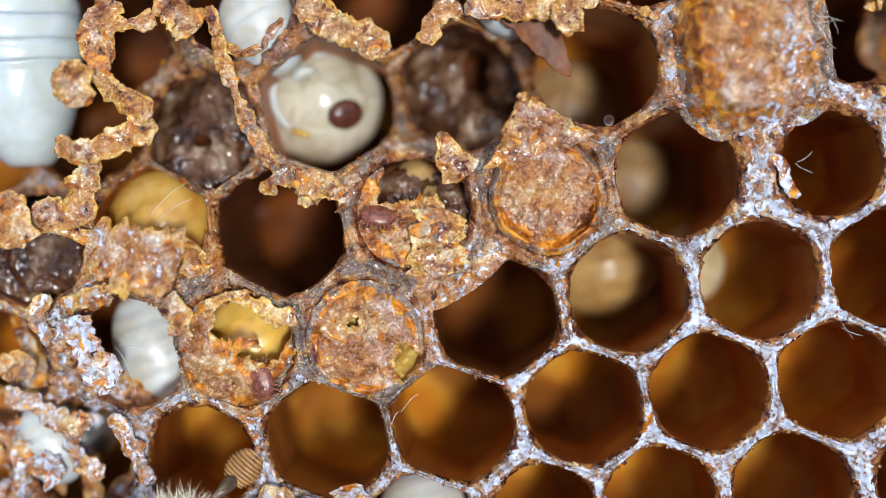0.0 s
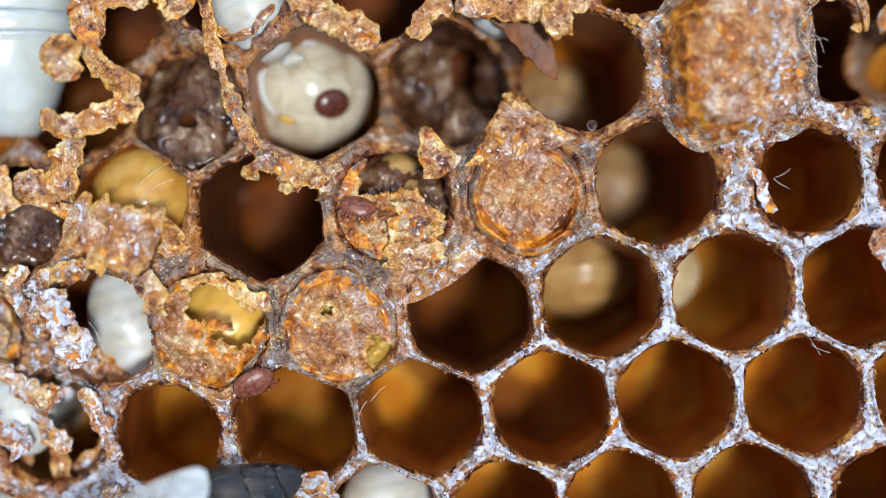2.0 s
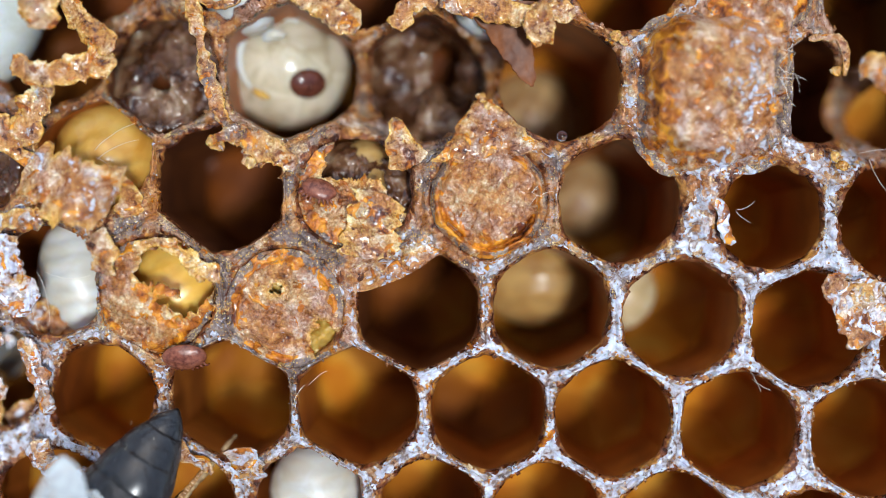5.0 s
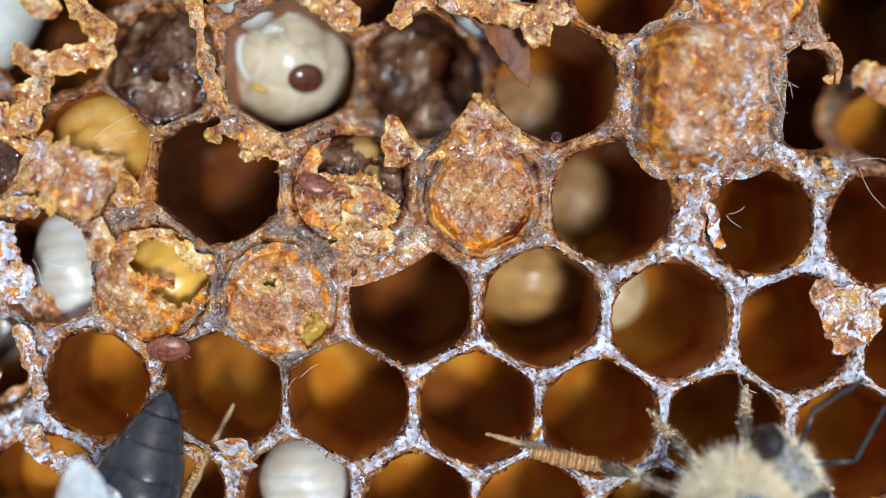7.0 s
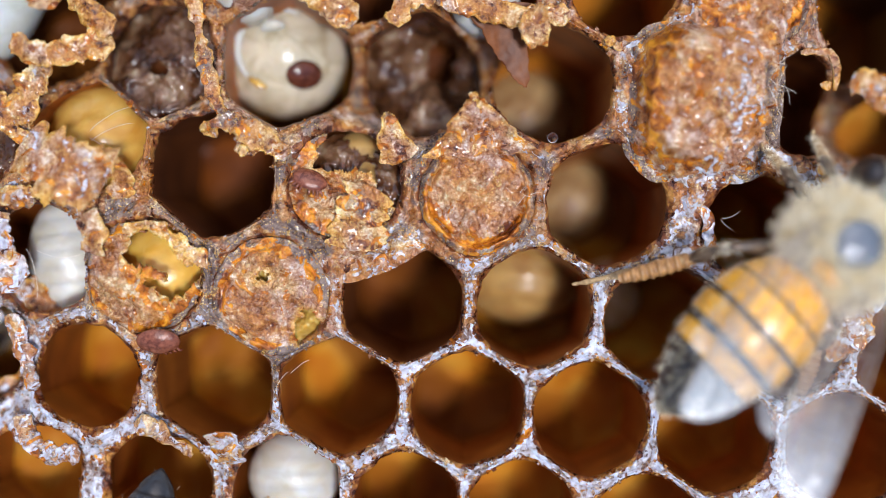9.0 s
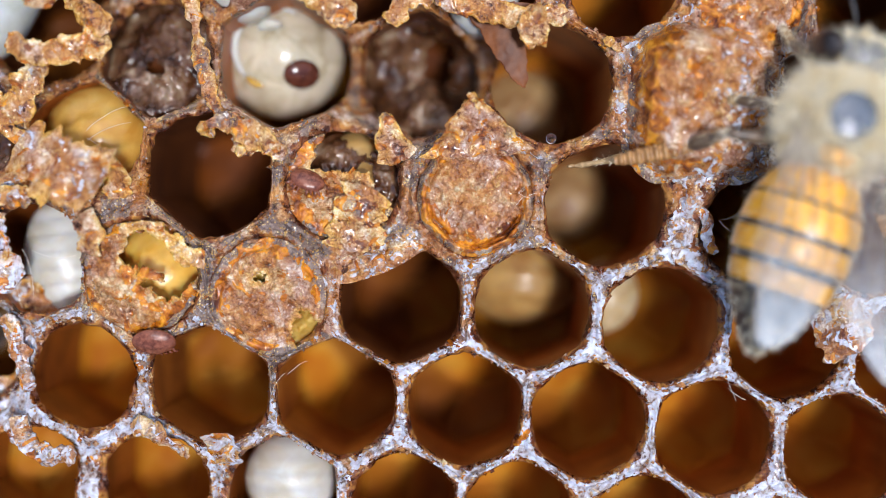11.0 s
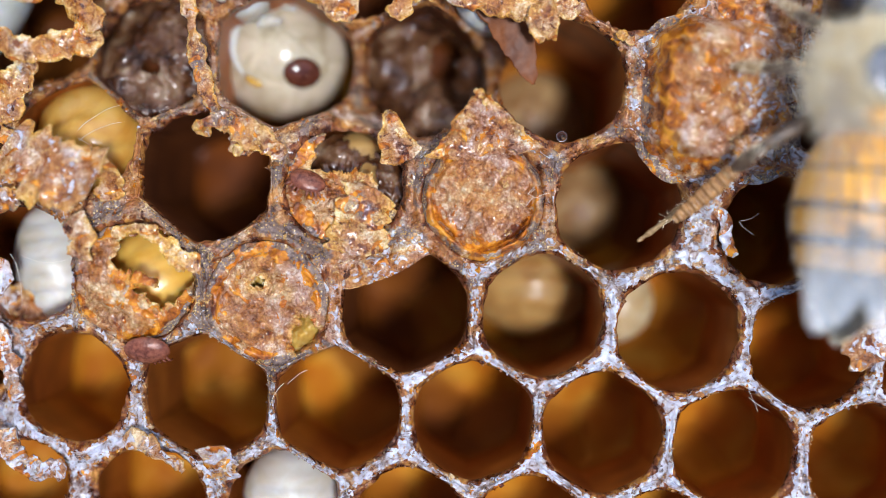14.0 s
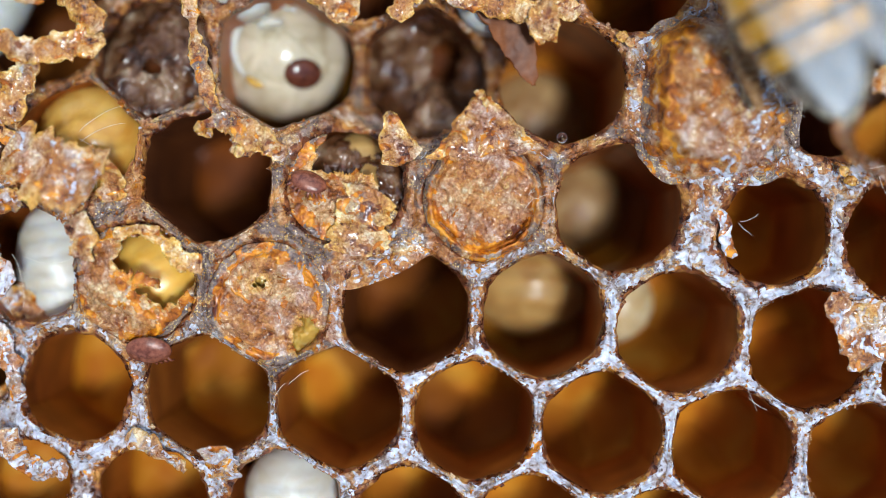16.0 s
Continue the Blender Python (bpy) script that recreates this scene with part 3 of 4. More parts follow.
cap((2, 2), 0.40, 3.0, 1.06, seam=0.22, gap=lambda x, y, r: (((x - 0.72) / 0.2) ** 2 + ((y + 0.55) / 0.32) ** 2 < 1) | ((x + 0.14) ** 2 + (y - 0.38) ** 2 < 0.004), seed=2, pale_sheen=-0.05, label="brown capping with a pinhole")
cap((2, 2), 0.2, 2.0, 1.0, seed=15, drop=0.55, material=AMBER, name="cocoon_skin", label="translucent amber cocoon under the capping", crumple=0.3)


def barrel_cap():
    """The tall squarish capping: a sloping wet orange flank, its translucent glow put into the colour, and a flat
    mottled top.
    """
    n = 150
    a = np.linspace(0, 2 * np.pi, n, endpoint=False)
    ca, sa = np.cos(a), np.sin(a)
    square = (np.abs(ca) ** 4.0 + np.abs(sa) ** 4.0) ** (-1 / 4.0)
    low, top = (np.array([1246, 176]), np.array([142, 142])), (np.array([1268, 166]), np.array([84, 100]))
    steps = [(w, 1.0) for w in np.linspace(0, 1, 16)] + [(1.0, s) for s in np.linspace(1, 0, 34)[1:]]
    rings, kinds = [], []
    for w, s in steps:
        mid, half = low[0] + (top[0] - low[0]) * w, (low[1] + (top[1] - low[1]) * w) * s
        uv = mid[None] + np.stack([ca * square * half[0], sa * square * half[1]], 1)
        z = 1.15 * (w * w * (3 - 2 * w)) * (1 - 0.45 * ca * s - 0.15 * sa * s) + (0.15 * (1 - s ** 3) if w == 1.0 else 0)
        p = np.array([plan(u, v, 0.0) for u, v in uv])
        ground = face_height(p)
        p = np.array([plan(u, v, h) for (u, v), h in zip(uv, z)])
        rings.append(np.c_[p[:, :2], ground * (1 - 0.5 * w) + 0.2 * w + z - 0.06])
        kinds.append(np.full(n, w if s == 1 else 1 + (1 - s)))
    v, kind = np.concatenate(rings), np.concatenate(kinds)
    q = v.copy()
    v[:, 2] += (0.20 * rough(q, 1.6, 3, 71) + 0.12 * rough(q, 0.45, 4, 72, 0.6)) * np.clip(kind * 3, 0, 1)
    v[:, :2] += 0.10 * np.stack([rough(q, 0.9, 3, 73), rough(q, 0.9, 3, 74)], 1)
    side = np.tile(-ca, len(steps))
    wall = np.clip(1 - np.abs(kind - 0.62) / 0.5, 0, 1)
    # wet amber, with light glowing through the left flank painted as orange
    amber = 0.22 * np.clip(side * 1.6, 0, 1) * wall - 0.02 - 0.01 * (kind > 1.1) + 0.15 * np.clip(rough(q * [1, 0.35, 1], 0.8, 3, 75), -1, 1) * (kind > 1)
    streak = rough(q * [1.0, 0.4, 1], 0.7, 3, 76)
    # pale streaks, with reflected sky put into the colour on the right
    pale_sheen = np.where(kind > 0.9, -0.02 + 0.12 * np.clip(-side + 0.1, 0, 1) + 0.10 * streak, 0.14 * np.clip(-np.tile(-sa, len(steps)), 0, 1)) - 0.2 * np.clip(side, 0, 1) * (kind < 1.05)
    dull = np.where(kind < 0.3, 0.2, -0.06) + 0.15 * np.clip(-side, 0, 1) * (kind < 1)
    f = grid_faces(len(steps), n, True)[:, ::-1]
    part("capping", mesh_from("capping", v, f, None, (WAX,), attributes={"pale_sheen": pale_sheen, "amber": amber, "dull": dull, "lip": np.full(len(v), -0.12)}), CELL[(0, 5)], "tall squarish capping with a wet orange flank and white streaks")


barrel_cap()
cap((-1, 5), 0.5, 3.0, 1.1, seed=4, pale_sheen=-0.02, label="flat brown capping")
cap((2, 1), 0.6, 3.0, 1.02, gap=lambda x, y, r: ((((x - 0.36) / 0.72) ** 2 + ((y - 0.28) / 0.62) ** 2 < 1) & (x + 0.9 * y > 0.02) & ~((x > -0.4) & (y < 0.17) & (y > -0.05) & (x < 0.58))), seed=5, pale_sheen=0.0, label="orange brown capping torn open")
cap((1, 2), 0.15, 2.5, 1.02, gap=lambda x, y, r: (y > 0.25) & (x > -0.45) | ((x - 0.15) ** 2 + (y + 0.95) ** 2 < 0.02) | ((x > 0.55) & (y > -0.35)), seed=6, pale_sheen=-0.1, label="grey brown capping chewed open")


# crumpled cocoon skins left in torn cells
cap((0, 1), 0.5, 2.0, 1.16, seed=11, pale_sheen=-0.2, crumple=0.8, fold=2.9, drop=1.3, material=SKIN, name="cocoon_skin", label="crumpled brown cocoon skin", gap=lambda x, y, r: (x * x + (y + 0.1) ** 2 < 0.03))
cap((0, 3), 0.2, 2.0, 1.1, seed=12, pale_sheen=-0.2, crumple=0.8, fold=3.0, drop=1.6, material=SKIN, name="cocoon_skin", label="torn dark cocoon skin", gap=lambda x, y, r: ((x - 0.25) / 0.2) ** 2 + ((y - 0.25) / 0.35) ** 2 < 1)
cap((1, 2), 0.5, 2.0, 1.0, seed=13, pale_sheen=-0.2, crumple=0.5, fold=2.2, drop=0.9, material=SKIN, name="cocoon_skin", label="glossy amber cocoon skin", gap=lambda x, y, r: ((x - 0.3) / 0.24) ** 2 + ((y - 0.1) / 0.30) ** 2 < 1)
cap((1, -1), 0.3, 2.0, 1.0, seed=14, pale_sheen=-0.2, crumple=0.8, fold=2.8, drop=1.4, material=SKIN, name="cocoon_skin", label="glossy brown cocoon skin")


# ---- torn strips and flaps of wax ----
def flap(points, width, pale_sheen, seed, jag=1.0, taper=1.0, material=None):
    """A ragged strip of wax along a bent line of places on the plan."""
    ctrl = np.array([plan(u, v, z) for u, v, z in points])
    length = np.linalg.norm(np.diff(ctrl, axis=0), axis=1).sum()
    rows, cols = max(10, int(length / 0.075)), max(7, int(width / 0.075))
    mid = curve_points(ctrl, rows)
    tan = np.gradient(mid, axis=0)
    tan[:, 2] = 0
    tan /= np.linalg.norm(tan, axis=1)[:, None] + 1e-9
    side = np.stack([-tan[:, 1], tan[:, 0], 0 * tan[:, 0]], 1)
    q = mid + seed * 7.0
    end = np.clip(np.minimum(np.arange(rows), np.arange(rows)[::-1]) / 3.0, 0.25, 1) ** 0.5 * np.linspace(1, taper, rows)
    left = width / 2 * end * (1 + jag * 0.45 * rough(q, 1.2, 2, 91) + jag * 0.40 * rough(q, 0.4, 3, 92))
    right = width / 2 * end * (1 + jag * 0.45 * rough(q + 50, 1.2, 2, 93) + jag * 0.40 * rough(q + 50, 0.4, 3, 94))
    s = np.linspace(1, -1, cols)
    across = np.where(s[None] < 0, s[None] * left[:, None], s[None] * right[:, None])
    v = (mid[:, None] + across[..., None] * side[:, None]).reshape(-1, 3)
    sway = 0.5 + 0.5 * grain(q, 3.0, 95)
    v[:, 2] += (np.abs(s)[None] ** 2 * -0.22 * width * (sway - 0.5)[:, None]).ravel() + (0.07 * rough(v, 1.6, 2, 96 + seed) if material else 0.24 * rough(v, 1.1, 5, 96 + seed, 0.55))
    v[:, :2] += 0.05 * np.stack([rough(v, 0.35, 3, 98), rough(v, 0.35, 3, 99)], 1)
    thick = 0.10
    vv, ff = sheet(v, rows, cols, False, np.ones(len(v), bool), thick)
    edge = np.tile(np.abs(np.tile(s, rows)) ** 2.5, 2)
    gold = np.clip((0.10 + 0.55 * rough(vv + seed, 1.0, 3, 97)) * (0.35 + edge) + 0.55 * edge, 0, 0.9) + (0.35 if pale_sheen == 0.05 else 0)
    if pale_sheen >= 0.12:
        gold = np.clip(0.5 * rough(vv, 0.8, 3, 97), 0, 0.6)
    lip = (0.11 if pale_sheen < 0.05 else 0.02) * (1 - edge) - 0.06
    part("wax_flap", mesh_from("wax_flap", vv, ff, None, (material or WAX,), attributes={"pale_sheen": np.full(len(vv), pale_sheen), "gold": gold, "lip": lip, "amber": np.full(len(vv), -0.01)}), comb)


FLAPS = [
    ([(20, 88, 1.5), (82, 111, 1.5), (162, 97, 1.3), (194, 73, 1.0)], 1.00, -0.02),
    ([(85, 122, 1.4), (60, 172, 1.0), (21, 215, 0.8), (-35, 188, 0.8)], 1.30, 0.04),
    ([(9, 228, 0.6), (43, 260, 0.7), (79, 287, 0.6)], 0.60, -0.10),
    ([(51, 262, 1.0), (113, 306, 1.7), (190, 350, 2.1)], 2.30, 0.06),
    ([(170, 286, 1.0), (210, 314, 1.2), (221, 367, 0.8)], 1.00, -0.10),
    ([(51, -48, 2.0), (79, -6, 2.2), (92, 32, 2.0)], 1.40, -0.15),
    ([(173, -141, 1.0), (130, -78, 0.8), (134, 4, 1.0), (196, 78, 1.2)], 1.00, -0.10),
    ([(143, -35, 0.5), (170, -96, 0.8), (241, -91, 0.5)], 0.80, -0.10),
    ([(254, -134, 1.0), (304, -57, 1.2)], 1.50, -0.10),
    ([(339, -96, 0.5), (344, 6, 0.3), (358, 91, 0.2), (384, 187, 0.3), (407, 222, 0.5)], 0.60, -0.05),
    ([(367, 245, 0.8), (416, 226, 0.8), (471, 256, 1.0), (516, 287, 0.6)], 0.90, 0.00),
    ([(443, 245, 0.8), (445, 286, 0.7)], 0.90, -0.05),
    ([(484, -61, 0.8), (555, -15, 1.0), (629, 48, 1.2)], 1.20, -0.02),
    ([(344, -19, 0.2), (402, -2, 0.2), (462, -50, 0.2)], 0.35, -0.10),
    ([(701, 50, 0.8), (719, 3, 0.8), (771, -6, 0.8)], 0.90, -0.05),
    ([(775, 5, 0.5), (853, 16, 0.5), (940, 29, 0.8), (1012, 24, 0.8)], 0.90, -0.05),
    ([(924, 56, 1.0), (977, 42, 1.2)], 1.50, -0.10),
    ([(640, 450, 0.3), (645, 395, 0.6), (665, 335, 1.0)], 2.00, -0.10),
    ([(152, 404, 1.2), (177, 429, 1.4), (168, 462, 1.0)], 1.20, -0.10),
    ([(227, 424, 0.9), (268, 410, 1.1), (322, 443, 1.0), (380, 482, 0.9)], 0.65, 0.05),
    ([(-25, 373, 1.0), (22, 365, 1.2), (73, 367, 0.8)], 0.90, 0.10),
    ([(-4, 393, 1.0), (5, 455, 1.0), (35, 536, 0.6)], 1.30, 0.22),
    ([(-49, 343, 0.2), (-63, 390, 0.2), (-34, 447, 0.2)], 0.80, 0.10),
    ([(423, 833, -0.4), (413, 776, 0.9)], 1.10, 0.20),
    ([(1450, 493, 0.3), (1471, 559, 0.5), (1501, 625, 0.3)], 1.10, 0.12),
    ([(1499, 506, 0.3), (1529, 610, 0.3)], 1.60, 0.18),
    ([(1420, 83, 0.5), (1474, 86, 0.7), (1481, 150, 0.7)], 0.36, -0.05),
    ([(1510, 125, -2.6), (1550, 140, -3.0), (1600, 150, -3.2)], 1.50, 0.08),
    ([(1228, 352, 0.3), (1256, 372, 0.4), (1266, 408, 0.3), (1282, 438, 0.1)], 0.5, 0.30),
    ([(-144, 495, -1.0), (-81, 538, -1.0), (-31, 598, -1.0)], 0.90, 0.15),
    ([(28, 575, -0.3), (57, 636, -0.4), (73, 710, -0.5)], 0.70, 0.15),
    ([(-153, 594, -1.2), (-75, 665, -1.0)], 1.20, 0.20),
    ([(-166, 450, -1.2), (-87, 466, -1.0)], 1.00, -0.10),
    ([(-14, 561, -1.0), (-45, 616, -1.2), (-7, 684, -1.0)], 0.80, 0.15),
    ([(259, 765, 0.1), (303, 778, 0.2), (361, 820, 0.1)], 0.70, 0.10),
    ([(43, 755, -0.2), (83, 811, -0.2), (160, 824, -0.2)], 0.80, 0.20),
    ([(-90, 152, 1.4), (-80, 205, 1.6), (-79, 256, 1.4)], 1.60, -0.30),
]
for i, (points, width, pale_sheen) in enumerate(FLAPS):
    flap(points, width, pale_sheen, i)
# broken walls of the torn corner, lower than the rest
pick = random.Random(21)
for i in range(26):
    u, v = pick.uniform(-190, 45), pick.uniform(470, 800)
    a, size, z = pick.uniform(0, 6.28), pick.uniform(35, 75), pick.uniform(-4.2, -1.8)
    bend = pick.uniform(-20, 20)
    flap([(u, v, z), (u + size * math.cos(a) - bend, v + size * math.sin(a) + bend, z + 0.3), (u + 1.8 * size * math.cos(a), v + 1.8 * size * math.sin(a), z - 0.2)], pick.uniform(0.7, 1.3), pick.uniform(-0.05, 0.28), 200 + i, 0.7)
# the straight wax ledge between the chewed capping and the dark cell below it
flap([(578, 486, -0.15), (675, 462, -0.05), (772, 408, -0.1)], 1.5, 0.12, 77, 0.15)
# the pointed corner where two cell walls are broken away, and a lower peak beside it
flap([(858, 282, 0.30), (853, 222, 0.75), (850, 170, 1.2)], 4.6, -0.05, 78, 0.3, 0.05)
flap([(722, 290, 0.2), (704, 245, 0.6), (692, 203, 0.9)], 1.9, -0.08, 79, 0.4, 0.2)


# small golden lumps on the peak and along torn edges
for i, (u, v, z) in enumerate([(846, 172, 1.35), (858, 182, 1.2), (838, 186, 1.1), (1085, 68, 0.6), (1098, 80, 0.5), (372, 238, 1.0), (384, 248, 0.9), (438, 278, 0.8), (500, 270, 0.9), (335, 466, 1.0), (345, 478, 0.9), (1470, 140, 0.8), (1462, 290, 0.4), (1474, 306, 0.3)]):
    flap([(u - 8, v - 5, z), (u, v, z + 0.12), (u + 8, v + 4, z)], 0.42, 0.05, 300 + i, 0.5)


# a dark pointed scrap of cocoon hanging into the cell
flap([(890, 7, -0.3), (902, 58, -0.5), (919, 108, -0.7), (935, 154, -0.8)], 2.6, -0.2, 80, 0.35, 0.12, SCRAP)


# ---- crumbs of wax and pollen lying on the rims and cappings ----
def crumbs(count):
    r = np.random.RandomState(12)
    corners = np.array([(1, 0, 0), (-1, 0, 0), (0, 1, 0), (0, -1, 0), (0, 0, 1), (0, 0, -1)], float)
    sides = np.array([(0, 2, 4), (2, 1, 4), (1, 3, 4), (3, 0, 4), (2, 0, 5), (1, 2, 5), (3, 1, 5), (0, 3, 5)])
    keys = [k for k in CELL if -1 <= k[0] <= 4]
    edges = {k: outline(k) for k in keys}
    verts, faces, tone = [], [], []
    for i in range(count):
        key = keys[r.randint(len(keys))]
        P = edges[key]
        Q = LIPS[key]
        j, s = r.randint(len(P)), r.uniform(0, 0.9)
        p = P[j] + (Q[j] - P[j]) * s
        z = face_height(p[None])[0] + 0.10
        size = r.uniform(0.035, 0.10) * (1.7 if r.rand() < 0.12 else 1)
        v = corners * size * r.uniform(0.5, 1.3, (6, 3)) + [p[0], p[1], z]
        faces.append(sides + 6 * i)
        verts.append(v)
        tone.append(np.full(6, r.uniform(-0.3, 0.16)))
    ob = new("wax_crumbs", mesh_from("wax_crumbs", np.concatenate(verts), np.concatenate(faces), None, (WAX,), smooth=False, attributes={"pale_sheen": np.concatenate(tone)}))
    tagged(ob, "loose crumbs of brown and white wax on the cell rims", "wax crumbs", kind="stuff")


crumbs(4200)


# ---- brood ----
def dome_grub(key, material, size, z, off, label, stretch=1.0, turn=0.0, rings=6):
    """The rounded back of a grown larva filling its cell, with shallow ring folds."""
    n, m = 40, 40
    th = np.linspace(0.004, 0.5 * np.pi, m)
    ph = np.linspace(0, 2 * np.pi, n, endpoint=False)
    T, F = np.meshgrid(th, ph, indexing="ij")
    v = np.stack([np.sin(T) * np.cos(F), np.sin(T) * np.sin(F) * stretch, np.cos(T) * 0.85], -1).reshape(-1, 3)
    v *= (1 + (0.004 if rings > 8 else 0.006) * np.cos(v[:, 1] * rings * np.pi / stretch))[:, None]
    v *= size
    v += 0.06 * rough(v, 1.6, 2, 73)[:, None]
    low = v[-n:] * [0.8, 0.8, 1] + [0, 0, -5.0]
    v = turned(np.concatenate([v, low]), turn)
    f = grid_faces(m + 1, n, True)[:, ::-1].tolist()
    f.append(list(range(n)))
    if rings:
        # one part for each body segment between the folds
        ob = new("larva")
        whole = mesh_from("larva", v, f)
        normals = [Vector(w.vector) for w in whole.vertex_normals]
        bpy.data.meshes.remove(whole)
        raw = turned(v, -turn) / size
        band = np.round(np.array([raw[face, 1].mean() for face in f]) * rings / (2 * stretch)).astype(int)
        for k in np.unique(band):
            mine = [face for face, b in zip(f, band) if b == k]
            used = sorted({i for face in mine for i in face})
            back = {i: j for j, i in enumerate(used)}
            me = mesh_from("segment", v[used], [[back[i] for i in face] for face in mine], None, (material,))
            me.normals_split_custom_set_from_vertices([normals[i] for i in used])
            part("segment", me, ob)
    else:
        ob = new("larva", mesh_from("larva", v, f, None, (material,)))
    c = CENTRE[key]
    ob.matrix_basis = pose((c[0] + off[0]) * MM, (c[1] + off[1]) * MM, (z - size * 0.85) * MM)
    return tagged(ob, label, "larva", "larvae in the cells")


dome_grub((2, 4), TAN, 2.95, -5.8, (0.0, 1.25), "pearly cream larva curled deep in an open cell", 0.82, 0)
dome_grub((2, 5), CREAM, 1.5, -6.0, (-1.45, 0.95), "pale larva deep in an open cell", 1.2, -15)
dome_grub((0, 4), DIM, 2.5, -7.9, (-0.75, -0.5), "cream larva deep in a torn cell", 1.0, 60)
# no larva here: an added dome gives the floor its dim pale patch
dome_grub((1, 4), DIM, 2.2, -8.5, (-0.6, 0.6), "low dome standing in for the pale patch on a dark cell's floor", 1.0, 60)
dome_grub((1, 0), AMBER, 2.5, -0.7, (-0.05, 0.05), "glossy honey-yellow larva filling a torn cell", 1.0, 20, 3)
dome_grub((2, 1), AMBER_BRIGHTENED, 2.3, -0.7, (0.2, 0.2), "amber larva under a torn capping", 1.0, 40)
dome_grub((2, 0), PEARL, 1.75, -1.7, (0.15, 0.0), "white ribbed larva in a torn cell", 1.6, 8, 8)
dome_grub((4, 2), PEARL, 2.05, -1.5, (0.0, 0.28), "pearly white larva filling an open cell", 1.0, 0)
dome_grub((1, 2), TAN, 1.9, -1.3, (0.25, 0.35), "wet translucent pupa under a chewed capping", 1.1, 0)
dome_grub((-1, 1), PEARL, 1.7, -0.6, (0.6, -0.9), "white pupa in a torn cell", 1.3, 20)
dome_grub((-1, 3), PEARL, 1.5, -0.5, (-0.2, -1.0), "white pupa behind ragged wax", 1.0, 0)
dome_grub((3, -1), PEARL, 1.5, -1.2, (-1.4, 0.8), "white larva among broken walls", 1.3, 10)
dome_grub((4, -1), PEARL, 1.6, -2.4, (0.0, 0.4), "white larva in a broken cell", 1.2, 10)


def pupa_head():
    """A standing pupa seen on its pale rounded head, with one maroon eye and an added ridge for its bright patch."""
    thing = tagged(new("pupa"), "pale grey-white pupa with a maroon eye in an open cell", "pupa")
    c = CENTRE[(0, 2)]
    thing.matrix_basis = pose((c[0] - 0.55) * MM, (c[1] + 0.72) * MM, -5.6 * MM)
    th, ph = np.meshgrid(np.linspace(0.02, np.pi * 0.62, 36), np.linspace(0, 2 * np.pi, 48, endpoint=False), indexing="ij")
    v = np.stack([np.sin(th) * np.cos(ph) * 2.8, np.sin(th) * np.sin(ph) * 2.8, np.cos(th) * 2.7], -1).reshape(-1, 3)
    v += 0.10 * rough(v, 2.4, 2, 75)[:, None]
    body = np.stack([2.3 * np.cos(ph[0]), 2.3 * np.sin(ph[0]), np.full(48, -5.0)], 1)
    v = np.concatenate([v, body])
    part("head", mesh_from("head", v, grid_faces(37, 48, True)[:, ::-1].tolist() + [list(range(48))], None, (PUPA,)), thing)
    th, ph = np.meshgrid(np.linspace(0.02, np.pi - 0.02, 18), np.linspace(0, 2 * np.pi, 24, endpoint=False), indexing="ij")
    e = np.stack([0.85 * np.sin(th) * np.cos(ph), 0.68 * np.sin(th) * np.sin(ph), 0.4 * np.cos(th)], -1).reshape(-1, 3)
    part("eye", mesh_from("eye", e, grid_faces(18, 24, True)[:, ::-1], None, (EYE,)), thing, "maroon eye", pose(1.15 * MM, -1.05 * MM, 2.15 * MM, 24, 28, 0))

    def arc(start, stop, radius, thick, n):
        """A ridge that lies on the head along a circle."""
        a = np.linspace(radians(start), radians(stop), n)
        x, y = radius * np.cos(a) - 0.1, radius * np.sin(a) + 0.1
        z = 2.7 * np.sqrt(np.clip(1 - (x * x + y * y) / 2.8 ** 2, 0, 1)) + 0.08
        return tube(np.stack([x, y, z], 1), thick * np.sin(np.linspace(0.35, 2.8, n)), 10)

    part("antenna", mesh_from("antenna", *arc(60, 225, 1.8, 0.20, 24), None, (PEARL,)), thing, "white folded antenna")
    # added white ridge in place of the bright creamy patch
    part("pale_ridge", mesh_from("pale_ridge", *arc(70, 130, 1.0, 0.30, 12), None, (PEARL,)), thing, "white ridge standing in for the bright patch on the head")
    part("skin_fold", mesh_from("skin_fold", *arc(228, 256, 1.8, 0.18, 8), None, (AMBER,)), thing, "amber fold of skin")


pupa_head()


def lying_pupa():
    """A large white pupa pulled halfway out, lying over the torn edge; one rounded, ringed body."""
    a = np.linspace(0, 1, 90)
    L = 13.0
    rad = 2.75 * np.clip(np.sin(np.pi * (0.015 + 0.93 * a)), 0, 1) ** 0.38 * (1 + 0.035 * np.abs(np.sin(np.pi * 9 * np.clip((a - 0.32) / 0.68, 0, 1))) ** 0.6)
    path = np.stack([0.25 * np.sin(a * 2.5), L * a, 0.0 * a], 1)
    thing = tagged(new("pupa"), "large milky white pupa pulled from a torn cell", "pupa")
    x, y, z = plan(-22, 118, -3.0)
    thing.matrix_basis = pose(x * MM, y * MM, z * MM, 4, 0, -4)
    cuts = [0, 30] + [30 + int(60 * k / 9) for k in range(1, 10)]
    for k in range(len(cuts) - 1):
        i, j = cuts[k], min(cuts[k + 1] + 1, 90)
        v, f = tube(path[i:j], rad[i:j], 40)
        v += 0.07 * rough(v, 2.0, 2, 77)[:, None]
        part("thorax" if k == 0 else "abdomen_ring", mesh_from("pupa_ring", v, f, None, (WHITE,)), thing)


lying_pupa()


